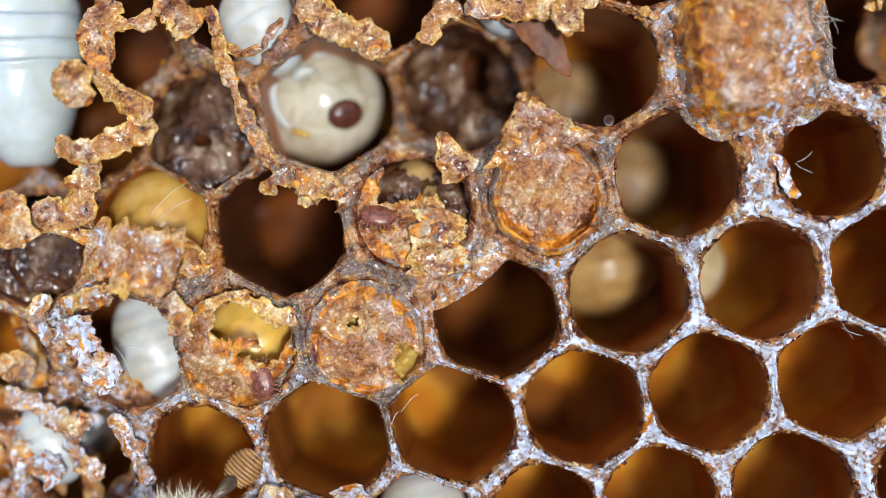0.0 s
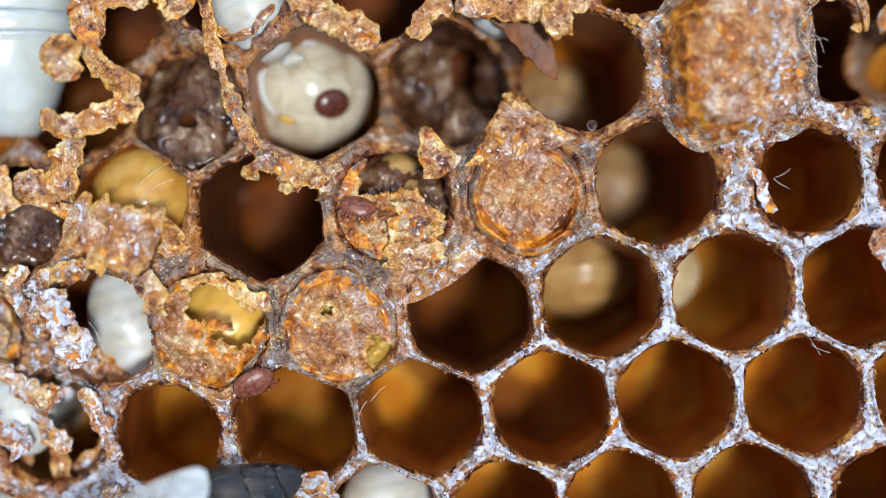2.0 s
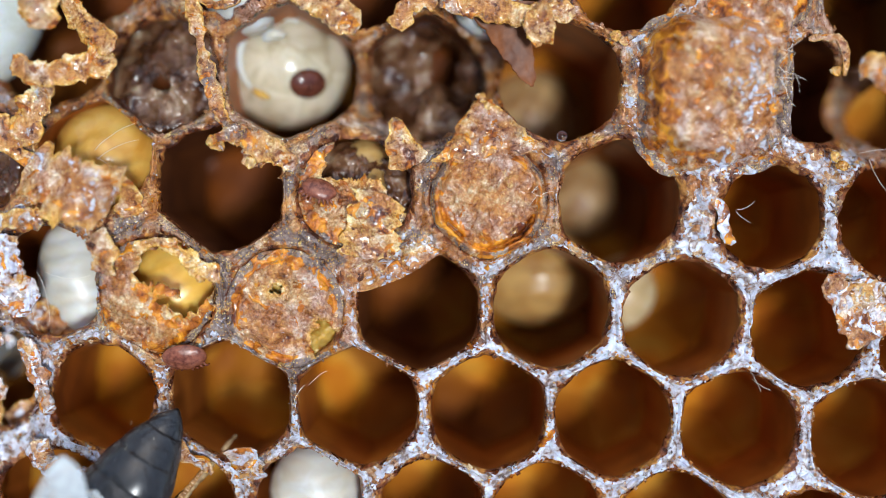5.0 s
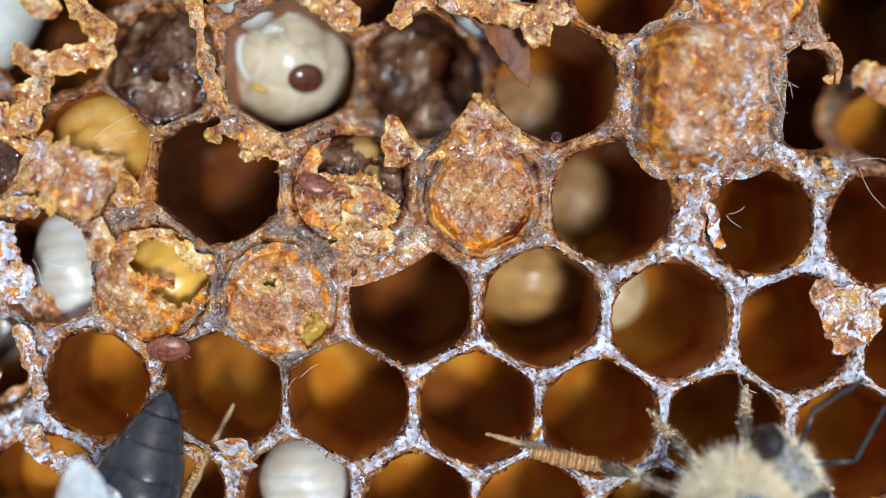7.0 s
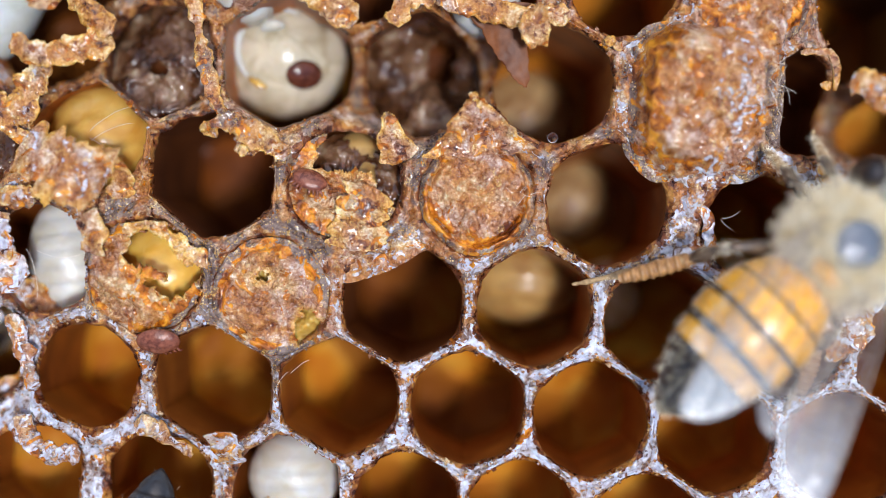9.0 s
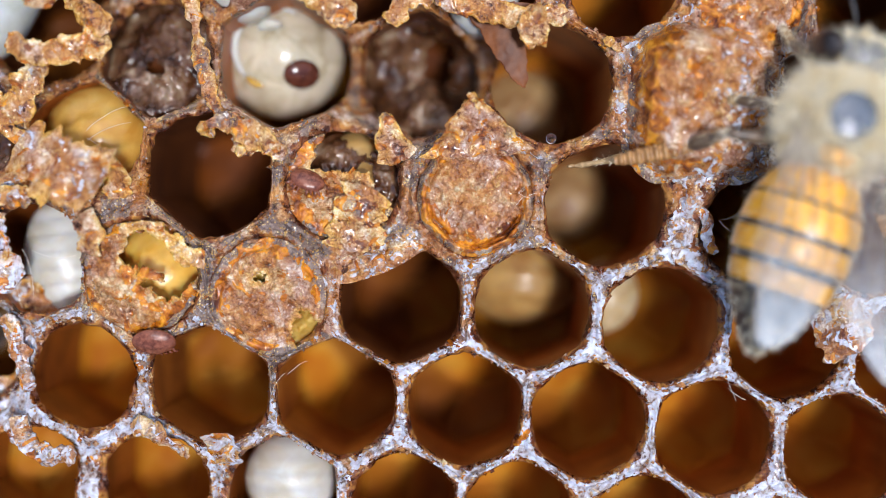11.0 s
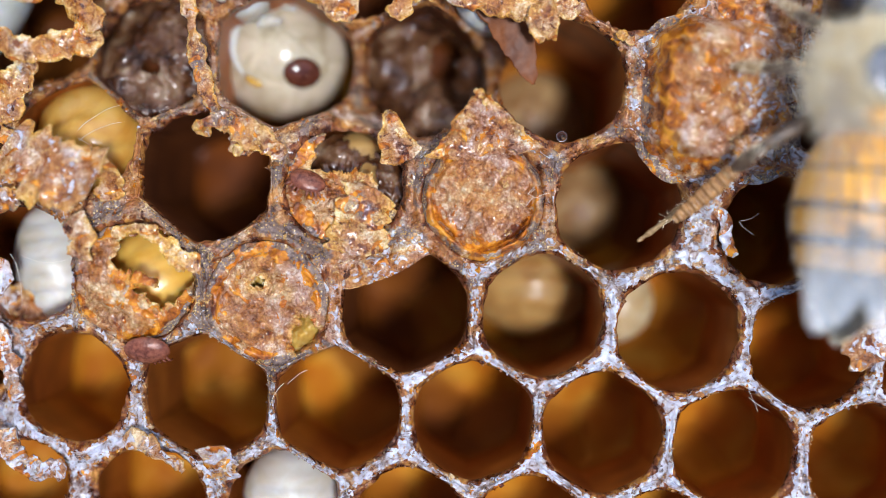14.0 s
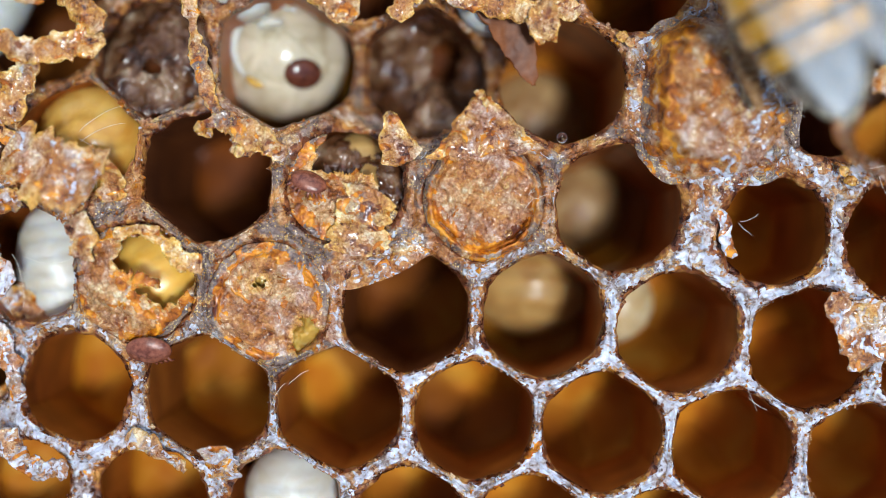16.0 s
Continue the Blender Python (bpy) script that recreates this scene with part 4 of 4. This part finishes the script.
# ---- mites ----
def mite(m, label, size=1.0):
    thing = tagged(new("mite"), label, "mite", "mites on the comb")
    thing.matrix_basis = m
    th, ph = np.meshgrid(np.linspace(0.02, np.pi - 0.02, 20), np.linspace(0, 2 * np.pi, 32, endpoint=False), indexing="ij")
    v = np.stack([0.92 * np.sin(th) * np.cos(ph), 0.62 * np.sin(th) * np.sin(ph), 0.36 * np.cos(th)], -1).reshape(-1, 3)
    v[:, 2] = np.where(v[:, 2] < 0, v[:, 2] * 0.5, v[:, 2])
    v = v * size
    part("shell", mesh_from("shell", v, grid_faces(20, 32, True)[:, ::-1], None, (MITE,)), thing)
    for side in (-1, 1):
        for i in range(4):
            x = side * (0.18 + 0.16 * i)
            leg = [(x, 0.46 - 0.05 * i, -0.06), (x * 1.25, 0.68 - 0.05 * i, -0.02), (x * 1.4, 0.80 - 0.08 * i, -0.15)]
            part("leg", mesh_from("leg", *tube(curve_points(np.array(leg) * size, 6), [0.06, 0.06, 0.055, 0.05, 0.04, 0.03], 6), None, (MITE,)), thing)
    return thing


x, y, z = plan(557, 326, 0.5)
mite(pose(x * MM, y * MM, 0.40 * MM, 38, 0, 160), "shiny chestnut mite sitting on a wax rim", 0.82)
walking_mite = mite(pose(0, 0, 0), "reddish brown mite crawling beside a torn capping")


# ---- stray silk and bristles ----
def fibres():
    r = random.Random(4)
    for u, v, z, n, size in ((1384, 160, 0.9, 6, 0.9), (1510, 290, 0.6, 2, 2.0), (1275, 400, 0.5, 2, 0.8), (200, 275, 0.2, 3, 2.0), (1330, 690, 0.3, 2, 0.9), (520, 655, 0.0, 3, 1.0), (60, 450, 0.6, 3, 2.2), (943, 328, 0.5, 7, 0.5), (170, 250, 0.1, 3, 2.0), (1384, 120, 0.9, 5, 0.8), (1230, 300, 0.6, 5, 0.4)):
        for i in range(n):
            p = plan(u + r.uniform(-14, 14), v + r.uniform(-25, 25), z)
            a, bend = r.uniform(0, 6.28), r.uniform(-0.8, 0.8)
            pts = [p]
            for k in range(8):
                a += bend / 8 + r.uniform(-0.12, 0.12)
                pts.append(pts[-1] + size / 8 * np.array([math.cos(a), math.sin(a), r.uniform(-0.1, 0.25)]))
            part("fibre", mesh_from("fibre", *tube(pts, np.linspace(0.010, 0.005, 9), 5), None, (SILK,)), comb)


fibres()


# ---- droplets ----
for u, v, z, size in ((985, 243, 0.35, 0.22),):
    th, ph = np.meshgrid(np.linspace(0.004, np.pi - 0.004, 16), np.linspace(0, 2 * np.pi, 24, endpoint=False), indexing="ij")
    d = size * np.stack([np.sin(th) * np.cos(ph), np.sin(th) * np.sin(ph), 0.8 * np.cos(th)], -1).reshape(-1, 3)
    x, y, z = plan(u, v, z)
    ob = new("droplet", mesh_from("droplet", d, grid_faces(16, 24, True)[:, ::-1], None, (GLASSY,)))
    ob.matrix_basis = pose(x * MM, y * MM, z * MM)
    tagged(ob, "tiny glossy droplet on the wax rim", "droplet", "droplets on the rims")


# ---- bees ----
def ball(rx, ry, rz, rows=20, cols=28):
    th, ph = np.meshgrid(np.linspace(0.02, np.pi - 0.02, rows), np.linspace(0, 2 * np.pi, cols, endpoint=False), indexing="ij")
    v = np.stack([rx * np.sin(th) * np.cos(ph), ry * np.sin(th) * np.sin(ph), rz * np.cos(th)], -1).reshape(-1, 3)
    return v, grid_faces(rows, cols, True)[:, ::-1].tolist() + [list(range(cols)), list(range((rows - 1) * cols, rows * cols))[::-1]]


def hairs(places, ways, length, width, seed, droop=0.25):
    """Fine tapered hairs: one narrow bent blade each."""
    r = np.random.RandomState(seed)
    n = len(places)
    ways = ways + r.normal(0, 0.35, (n, 3))
    ways /= np.linalg.norm(ways, axis=1)[:, None]
    ln = length * r.uniform(0.55, 1.15, (n, 1))
    side = np.cross(ways, r.normal(0, 1, (n, 3)))
    side *= width / (np.linalg.norm(side, axis=1)[:, None] + 1e-9)
    bend = r.normal(0, droop, (n, 3)) * ln
    a, mid, tip = places, places + ways * ln * 0.55 + bend * 0.3, places + ways * ln + bend
    v = np.concatenate([a - side, a + side, mid - side * 0.7, mid + side * 0.7, tip])
    i = np.arange(n)
    f = np.stack([i, i + n, i + 3 * n, i + 2 * n], 1).tolist() + np.stack([i + 2 * n, i + 3 * n, i + 4 * n], 1).tolist()
    return v, f


def on_ball(rx, ry, rz, n, seed, lowest=-0.4):
    r = np.random.RandomState(seed)
    d = r.normal(0, 1, (n * 3, 3))
    d /= np.linalg.norm(d, axis=1)[:, None]
    d = d[d[:, 2] > lowest][:n]
    return d * [rx, ry, rz], d


WINGS, LEGS = {}, {}


def wing(length, width, membrane):
    """A wing from its hinge at the origin back along -x: a thin membrane with raised veins."""
    rows, cols = 40, 14
    s = np.linspace(0, 1, rows)
    lead = width * 0.30 * np.sin(np.pi * s ** 0.8) ** 0.42 + 0.08 * (1 - s)
    trail = -width * 0.70 * np.sin(np.pi * np.clip(s, 0, 1) ** 1.35) ** 0.5 - 0.10 * (1 - s)
    u = np.linspace(0, 1, cols)
    y = trail[:, None] + (lead - trail)[:, None] * u[None]
    x = -length * s[:, None] + 0 * y
    z = 0.10 * np.sin(y * 2.2 + 1.5 * s[:, None]) + 0.05 * np.sin(9 * s)[:, None]
    v = np.stack([x, y, z], -1).reshape(-1, 3)
    vv, ff = sheet(v, rows, cols, False, np.ones(len(v), bool), 0.025)
    veins = []
    for a, b in ((0.98, 1.0), (0.82, 0.95), (0.62, 0.7), (0.42, 0.35), (0.2, 0.1)):
        k = np.arange(1, rows - (1 if a > 0.9 else 8))
        w = a + (b - a) * s[k]
        yy = trail[k] + (lead[k] - trail[k]) * w
        veins.append(tube(np.stack([-length * s[k], yy, 0.10 * np.sin(yy * 2.2 + 1.5 * s[k]) + 0.05 * np.sin(9 * s[k])], 1), 0.03, 5))
    for at in (0.35, 0.55, 0.72):
        k = int(at * rows)
        w = np.linspace(0.25, 0.92, 8)
        yy = trail[k] + (lead[k] - trail[k]) * w
        veins.append(tube(np.stack([np.full(8, -length * s[k]) - 0.25 * np.sin(6 * w), yy, 0.10 * np.sin(yy * 2.2 + 1.5 * s[k]) + 0.05 * math.sin(9 * s[k])], 1), 0.025, 5))
    return mesh_from("wing", vv, ff, None, (membrane,)), mesh_from("vein", *joined(*veins), None, (VEIN,))


def bee(label, tones, fur_amount, splay, key, reach, membrane=None, girth=1.0, spread=1.0, step=None):
    """A worker bee, head towards +x, its long axis at z = 0. tones: front colour and rear-band share of each abdominal ring."""
    thing = tagged(new("bee"), label, "bee", "bees on the comb")
    # abdomen: six overlapping rings, each a part
    xs = [-1.7, -3.1, -4.5, -5.8, -7.1, -8.3, -9.3]
    rs = [1.35, 2.12, 2.28, 2.1, 1.66, 1.0, 0.08]
    ups = [0.1, 0.05, 0.0, -0.08, -0.2, -0.38, -0.6]
    for i in range(6):
        prof, kind = [], []
        for s in np.linspace(0, 1, 12):
            r = rs[i] + (rs[i + 1] - rs[i]) * (s if i < 5 else s ** 1.25)
            r += 0.10 * math.sin(math.pi * s)
            r *= 1 + 0.018 * s * (i < 5) * (girth == 1.0)
            prof.append((xs[i] + (xs[i + 1] - xs[i]) * s - 0.10 * s, r, ups[i] + (ups[i + 1] - ups[i]) * s))
        prof.append((prof[-1][0] + 0.12, prof[-1][1] * 0.96, prof[-1][2]))
        v, f = lathe(prof, 40, 0.86)
        v[:, 1:] *= girth
        if girth < 1:
            v[:, 2] *= 0.82
        front, band = tones[i]
        me = mesh_from("abdomen_ring", v, f, None, (front, BLACK))
        share = np.repeat(np.arange(len(prof) - 1), 40)
        slots = np.r_[(share / 12.0 > 1 - band).astype(int), 0, 1]
        me.polygons.foreach_set("material_index", slots.astype(np.int32))
        part("abdomen_ring", me, thing)
    r_ = np.random.RandomState(5)
    pts, nrm = [], []
    for i in range(6):
        k = int(260 * fur_amount * (girth == 1.0)) + 4
        s, a = r_.uniform(0.1, 1, k), r_.uniform(-0.2, np.pi + 0.2, k)
        rad = (rs[i] + (rs[i + 1] - rs[i]) * s + 0.1)
        pts.append(np.stack([xs[i] + (xs[i + 1] - xs[i]) * s, rad * np.cos(a), rad * 0.86 * np.sin(a) + ups[i] + (ups[i + 1] - ups[i]) * s], 1))
        nrm.append(np.stack([np.full(k, -2.2), np.cos(a), np.sin(a)], 1))
    part("abdomen_hair", mesh_from("abdomen_hair", *hairs(np.concatenate(pts), np.concatenate(nrm), 0.3, 0.007, 6), None, (FUR,)), thing)["kind"] = "stuff"
    # thorax, with a bare shiny shield in the middle of its fur
    v, f = ball(2.05, 1.95, 1.75)
    part("thorax", mesh_from("thorax", v + [0.15, 0, 0.25], f, None, (SHIELD,)), thing)
    p, d = on_ball(2.05, 1.95, 1.75, int(16000 * fur_amount), 7, -0.5)
    bare = (np.hypot(p[:, 0] - 0.25, p[:, 1]) < 0.85) & (p[:, 2] > 0)
    part("thorax_fur", mesh_from("thorax_fur", *hairs(p[~bare] + [0.15, 0, 0.25], d[~bare], 0.78, 0.014, 8), None, (FUR,)), thing)["kind"] = "stuff"
    v, f = ball(0.42, 0.75, 0.35)
    part("scutellum", mesh_from("scutellum", v + [-1.15, 0, 1.5], f, None, (HONEY,)), thing)
    # head
    v, f = ball(0.95, 1.75, 1.5)
    head = part("head", mesh_from("head", v + [2.75, 0, -0.1], f, None, (SHIELD,)), thing)
    for side in (-1, 1):
        v, f = ball(0.78, 0.62, 1.3)
        part("eye", mesh_from("eye", turned(v, side * 25) + [2.78, side * 1.36, 0.18], f, None, (EYEBLACK,)), head)
        a = curve_points([(3.45, side * 0.35, 0.2), (4.4, side * 0.9, 0.5), (5.0, side * 1.3, 0.5)], 8)
        b = curve_points([(5.0, side * 1.3, 0.5), (6.2, side * 1.0, 0.1), (7.4, side * 0.7, -0.4)], 12)
        part("antenna", mesh_from("antenna", *joined(tube(a, 0.085, 8), tube(b, 0.105, 8)), None, (BLACK,)), head)
    p, d = on_ball(0.95, 1.6, 1.5, int(3000 * fur_amount), 9, -0.6)
    part("head_fur", mesh_from("head_fur", *hairs(p + [2.75, 0, -0.1], d, 0.45, 0.011, 10), None, (FUR,)), head)["kind"] = "stuff"
    # six jointed legs, each turning at its hip
    stance = {(1, 0): (3.4, 3.2), (-1, 0): (3.4, 3.0), (1, 1): (0.6, 4.6), (-1, 1): (0.4, 4.6), (1, 2): (-7.3, 6.3), (-1, 2): (-4.8, 4.6)}
    stance.update(step or {})
    for (side, i), (fx, fy) in stance.items():
        fx, fy = fx * spread, fy * (0.4 + 0.6 * spread)
        hip = np.array([(1.2, 0.2, -0.7)[i], side * 0.9, -1.0])
        foot = np.array([fx, side * fy, -2.75]) - hip
        zero = np.zeros(3)
        knee = foot * [0.30, 0.42, 0] + [0, 0, 1.25]
        shin = foot * ([0.48, 0.54, 0] if i == 2 else [0.66, 0.76, 0]) + [0, 0, -0.35]
        w = 1.1 if i == 2 else 0.82
        thigh = curve_points([zero, (zero + knee) / 2 + [0, 0, 0.15], knee], 9)
        calf = curve_points([knee, (knee + shin) / 2 + [0, 0, 0.1], shin], 9)
        leg = part("leg", mesh_from("leg", *joined(tube(thigh, np.array([0.12, 0.2, 0.25, 0.27, 0.27, 0.25, 0.22, 0.17, 0.12]) * w, 10), tube(calf, np.array([0.11, 0.16, 0.19, 0.22, 0.25, 0.28, 0.29, 0.24, 0.13]) * w, 10)), None, (LEGDARK,)), thing, "", pose(*(hip * MM)))
        toe = curve_points([shin, shin * 0.55 + foot * 0.45 + [0, 0, 0.1], foot, foot + foot * [0.08, 0.08, 0] + [0, 0, 0.1]], 26)
        part("foot", mesh_from("foot", *tube(toe, np.r_[0.12, np.linspace(0.24 * w, 0.17, 12), np.linspace(0.13, 0.07, 13)] * (1 + 0.2 * np.sin(np.linspace(0, 30, 26))), 8), None, (LEGBROWN,)), leg)
        if i == 2:
            broad = 0.34 if fur_amount > 0.5 else 0.72 if side < 0 else 0.13
            # the broad first foot joint with its combed rows of bristles
            a = np.linspace(0, 1, 46)
            along = foot * [0.86, 0.86, 0] - shin * [1, 1, 0]
            reach_ = np.linalg.norm(along) + 0.2
            wide = broad * np.sin(np.pi * np.clip(0.12 + 0.80 * a, 0, 1)) ** 0.5 * (1 + 0.07 * np.sin(a * 2 * np.pi * 9))
            q_, f_ = lathe([(reach_ * x, w_) for x, w_ in zip(a, wide)], 18, 0.42)
            q_[:, 2] += 0.10 * np.sin(q_[:, 0] / reach_ * 2 * np.pi * 9)
            turn = math.degrees(math.atan2(along[1], along[0]))
            part("brush", mesh_from("brush", turned(q_, turn) + shin * [0.95, 0.95, 1] + [0, 0, 0.12], f_, None, (BRUSH,)), leg, "ribbed tan pollen brush")
        k = int(1300 * fur_amount)
        line = np.concatenate([thigh, calf, thigh, calf, toe[:16]])
        q = line[r_.randint(3, len(line) - 1, k)]
        d = r_.normal(0, 1, (k, 3)) + [np.sign(fx) * 0.4, side * 0.3, -0.2]
        part("leg_hair", mesh_from("leg_hair", *hairs(q, d, 0.36, 0.011, 11 + i), None, (FUR,)), leg)["kind"] = "stuff"
        LEGS[(key, side, i)] = (leg, hip)
    # wings
    for side in (-1, 1):
        for name, length, width, x, z, more in (("forewing", 9.4, 2.7, 0.4, 1.75, 0), ("hindwing", 6.4, 2.0, -0.5, 1.5, 7)):
            me, ve = wing(length * reach[side], width * (0.5 + 0.5 * reach[side]), membrane)
            if side < 0:
                for m in (me, ve):
                    m.transform(Matrix.Diagonal((1, -1, 1, 1)))
                    m.flip_normals()
            ob = part(name, me, thing, "", pose(x * MM, side * 1.25 * MM, z * MM, side * -6, 5, -side * (splay[side] + more)))
            part("vein", ve, ob)
            WINGS[(key, name, side)] = ob
    return thing


golden = bee("golden striped worker bee with pale fur walking over the comb", [(HONEY, 0.22), (HONEY, 0.32), (HONEY, 0.36), (HONEY, 0.5), (BLACK, 0.5), (BLACK, 0.5)], 1.0, {1: -5, -1: 8}, "golden", {1: 1.0, -1: 1.06}, WING)
dusky = bee("dark worker bee with a black pointed abdomen and wings painted pale with reflected sky", [(BLACK, 0.3), (BLACK, 0.3), (BLACK, 0.3), (BLACK, 0.3), (BLACK, 0.5), (BLACK, 0.5)], 0.09, {1: 6, -1: -4}, "dusky", {1: 0.45, -1: 0.76}, SKYLIT_WING, 0.82, 0.55, {(-1, 2): (-5.2, 5.6), (1, 2): (-15.6, 4.0), (-1, 1): (0.4, 2.4), (-1, 0): (3.4, 1.8)})


# ---- what moves: seconds, x and y in millimetres, heading in degrees ----
def motions():
    dusky_way = [
    (0.0, -15.22, -8.70, 166.6),
    (0.6, -16.36, -7.98, 168.9),
    (1.2, -17.02, -7.83, 173.7),
    (1.5, -17.23, -8.46, 177.3),
    (1.8, -17.92, -9.26, 187.3),
    (2.1, -17.21, -10.54, 200.5),
    (2.4, -16.50, -11.45, 211.2),
    (2.7, -15.93, -12.05, 216.6),
    (3.0, -16.13, -12.44, 222.8),
    (3.3, -16.20, -12.70, 226.3),
    (3.6, -15.93, -13.06, 228.8),
    (4.0, -16.00, -13.09, 228.9),
    (4.2, -16.27, -13.23, 230.1),
    (5.3, -15.77, -13.88, 240.0),
    (6.3, -15.04, -14.31, 247.7),
    (6.6, -14.45, -14.16, 249.9),
    (7.0, -13.72, -14.45, 253.0),
    (7.5, -13.10, -15.40, 255.5),
    (8.0, -12.75, -15.90, 257.8),
    (8.5, -12.80, -16.54, 258.9),
    (9.0, -12.62, -18.13, 259.2),
    (9.6, -13.20, -20.93, 256.2),
    (11.0, -13.45, -25.13, 256.3),
    (16.0, -13.26, -24.27, 256.1),
    ]
    golden_way = [
    (0.0, 1.71, -19.46, 30.6),
    (5.0, 7.96, -19.34, 40.7),
    (5.8, 9.49, -14.99, 41.3),
    (6.4, 10.53, -12.78, 41.8),
    (6.8, 10.98, -11.14, 41.0),
    (7.0, 11.41, -10.32, 40.0),
    (7.2, 12.08, -9.22, 38.3),
    (7.5, 13.18, -7.56, 37.6),
    (8.0, 14.57, -6.46, 33.8),
    (8.4, 15.00, -4.53, 30.9),
    (8.6, 16.20, -1.86, 31.0),
    (8.8, 15.86, -0.31, 43.1),
    (9.0, 15.71, 0.20, 44.2),
    (9.2, 15.48, 0.74, 46.2),
    (10.2, 15.25, 4.03, 63.3),
    (11.3, 15.99, 5.05, 73.3),
    (11.5, 16.75, 2.89, 60.3),
    (12.0, 17.01, 3.29, 58.0),
    (12.5, 17.27, 3.89, 62.1),
    (13.0, 17.16, 5.50, 68.1),
    (13.3, 16.11, 5.70, 72.0),
    (13.6, 16.84, 5.51, 80.9),
    (14.0, 15.25, 6.08, 85.1),
    (14.3, 14.39, 8.51, 89.2),
    (14.5, 13.23, 9.28, 92.2),
    (15.0, 11.21, 11.58, 97.3),
    (15.5, 10.23, 13.31, 108.2),
    (16.0, 9.86, 12.77, 118.1),
    ]
    mite_way = [
    (0.0, -11.44, -2.95, 100.0),
    (0.6, -11.34, -2.94, 95.0),
    (1.0, -11.17, -3.29, 60.0),
    (1.5, -10.82, -3.74, 40.0),
    (2.0, -10.62, -3.90, 20.0),
    (2.5, -10.43, -4.07, 10.0),
    (3.0, -10.42, -4.21, 8.0),
    (3.5, -10.67, -4.12, 5.0),
    (4.2, -10.86, -4.05, 3.0),
    (7.0, -11.42, -4.14, 2.0),
    (16.0, -11.54, -4.11, 0.0),
    ]
    walk(dusky, [(t, pose(1.027 * x * MM, 1.027 * y * MM, 1.25 * MM, 0, -2, h)) for t, x, y, h in dusky_way])

    # the golden bee steps up as it crosses the rims, and climbs onto the tall capping near the end
    def golden_pose(t, x, y, h):
        was = 3.3 + 4.2 * min(max((t - 13.3) / 1.4, 0), 1)
        z = was + np.interp(t, (7.2, 8.0, 8.8, 13.3, 14.7), (-1.3, -1.0, 0.3, 0.0, -1.5))
        k = (51.0 - z) / (51.0 - was) * MM
        return pose(x * k, y * k, z * MM, 0, -2, h)

    walk(golden, [(row[0], golden_pose(*row)) for row in golden_way])
    walk(walking_mite, [(t, pose(x * MM, y * MM, 0.42 * MM, -34 if h < 50 else 15, 0, h - 180)) for t, x, y, h in mite_way])
    # legs swing in turn while a bee walks
    for who, start, stop, pace in (("golden", 5.0, 16.0, 0.4), ("dusky", 0.0, 9.6, 0.6)):
        for (name, side, i), (leg, hip) in LEGS.items():
            if name != who or (name, side, i) in (("dusky", -1, 2), ("golden", 1, 2)):
                continue
            sign = 1 if (i + (side > 0)) % 2 else -1
            rows = [(0.0, pose(*(hip * MM)))]
            t, n = start + pace, 0
            while t < stop - pace:
                rows.append((round(t, 2), pose(*(hip * MM), 0, 0, sign * (9 if n % 2 else -9))))
                t, n = t + pace, n + 1
            rows.append((16.0, pose(*(hip * MM))))
            walk(leg, rows)
    leg, hip = LEGS[("dusky", -1, 2)]
    walk(leg, [(t, pose(*(hip * MM), 0, 0, a)) for t, a in ((0, 0), (0.3, 4), (0.7, -40), (1.2, -48), (16, -48))])
    # the golden bee's hind leg: seconds, turn about the hip, dip of the foot
    leg, hip = LEGS[("golden", 1, 2)]
    axis = Vector((6.3, 7.3, 0)).normalized()
    walk(leg, [(t, pose(*(hip * MM), 0, 0, a) @ Matrix.Rotation(radians(-dip), 4, axis)) for t, a, dip in (
        (0, 0, 0), (5.6, -30, 0), (6.3, -42, 0), (6.6, -33, 0), (7.0, -16, 0), (7.2, -4, 0), (7.5, 7, 0), (7.8, 9, 0), (8.0, 3, 0), (8.3, 14, 0), (8.5, 25, 0),
        (8.7, 20, 4), (9.0, 7, 4), (10.4, -14, 4), (11.4, -30, 6), (12.0, -20, 8), (12.5, -19, 8), (13.0, -9, 8), (14.0, -8, 16), (14.5, 20, 20), (15.4, 34, 16), (16, 30, 14))])
    # the folded wings flick out at times
    ob = WINGS[("golden", "forewing", -1)]
    walk(ob, [(t, pose(0.4 * MM, -1.25 * MM, 1.75 * MM, 6, 5, a)) for t, a in ((0, 8), (8.2, 10), (8.6, 30), (9.2, 28), (11.3, 20), (11.6, -2), (13.8, 0), (16, 8))])
    ob = WINGS[("golden", "forewing", 1)]
    walk(ob, [(t, pose(0.4 * MM, 1.25 * MM, 1.75 * MM, -6, 5, a)) for t, a in ((0, 6), (9.2, 8), (11.3, 2), (11.6, -5), (14.0, -4), (16, 0))])
    ob = WINGS[("dusky", "hindwing", -1)]
    walk(ob, [(t, pose(-0.5 * MM, -1.25 * MM, 1.2 * MM, 6, 0, a)) for t, a in ((0, -38), (1.8, -38), (2.4, -5), (16, -5))])
    ob = WINGS[("dusky", "forewing", -1)]
    walk(ob, [(t, pose(0.4 * MM, -1.25 * MM, 1.75 * MM, 6, up, a)) for t, a, up in (
        (0, -30, 0), (0.3, -26, 0), (0.55, -20, 5), (0.75, 36, 36), (0.9, 50, 42), (1.2, 36, 40), (1.5, 24, 40), (1.8, 14, 28), (2.1, 4, 8), (3.0, 2, 5),
        (3.3, 8, 14), (6.6, 8, 14), (7.0, 5, 14), (7.4, -10, 10), (8.2, -14, 5), (16, -10, 5))])


motions()
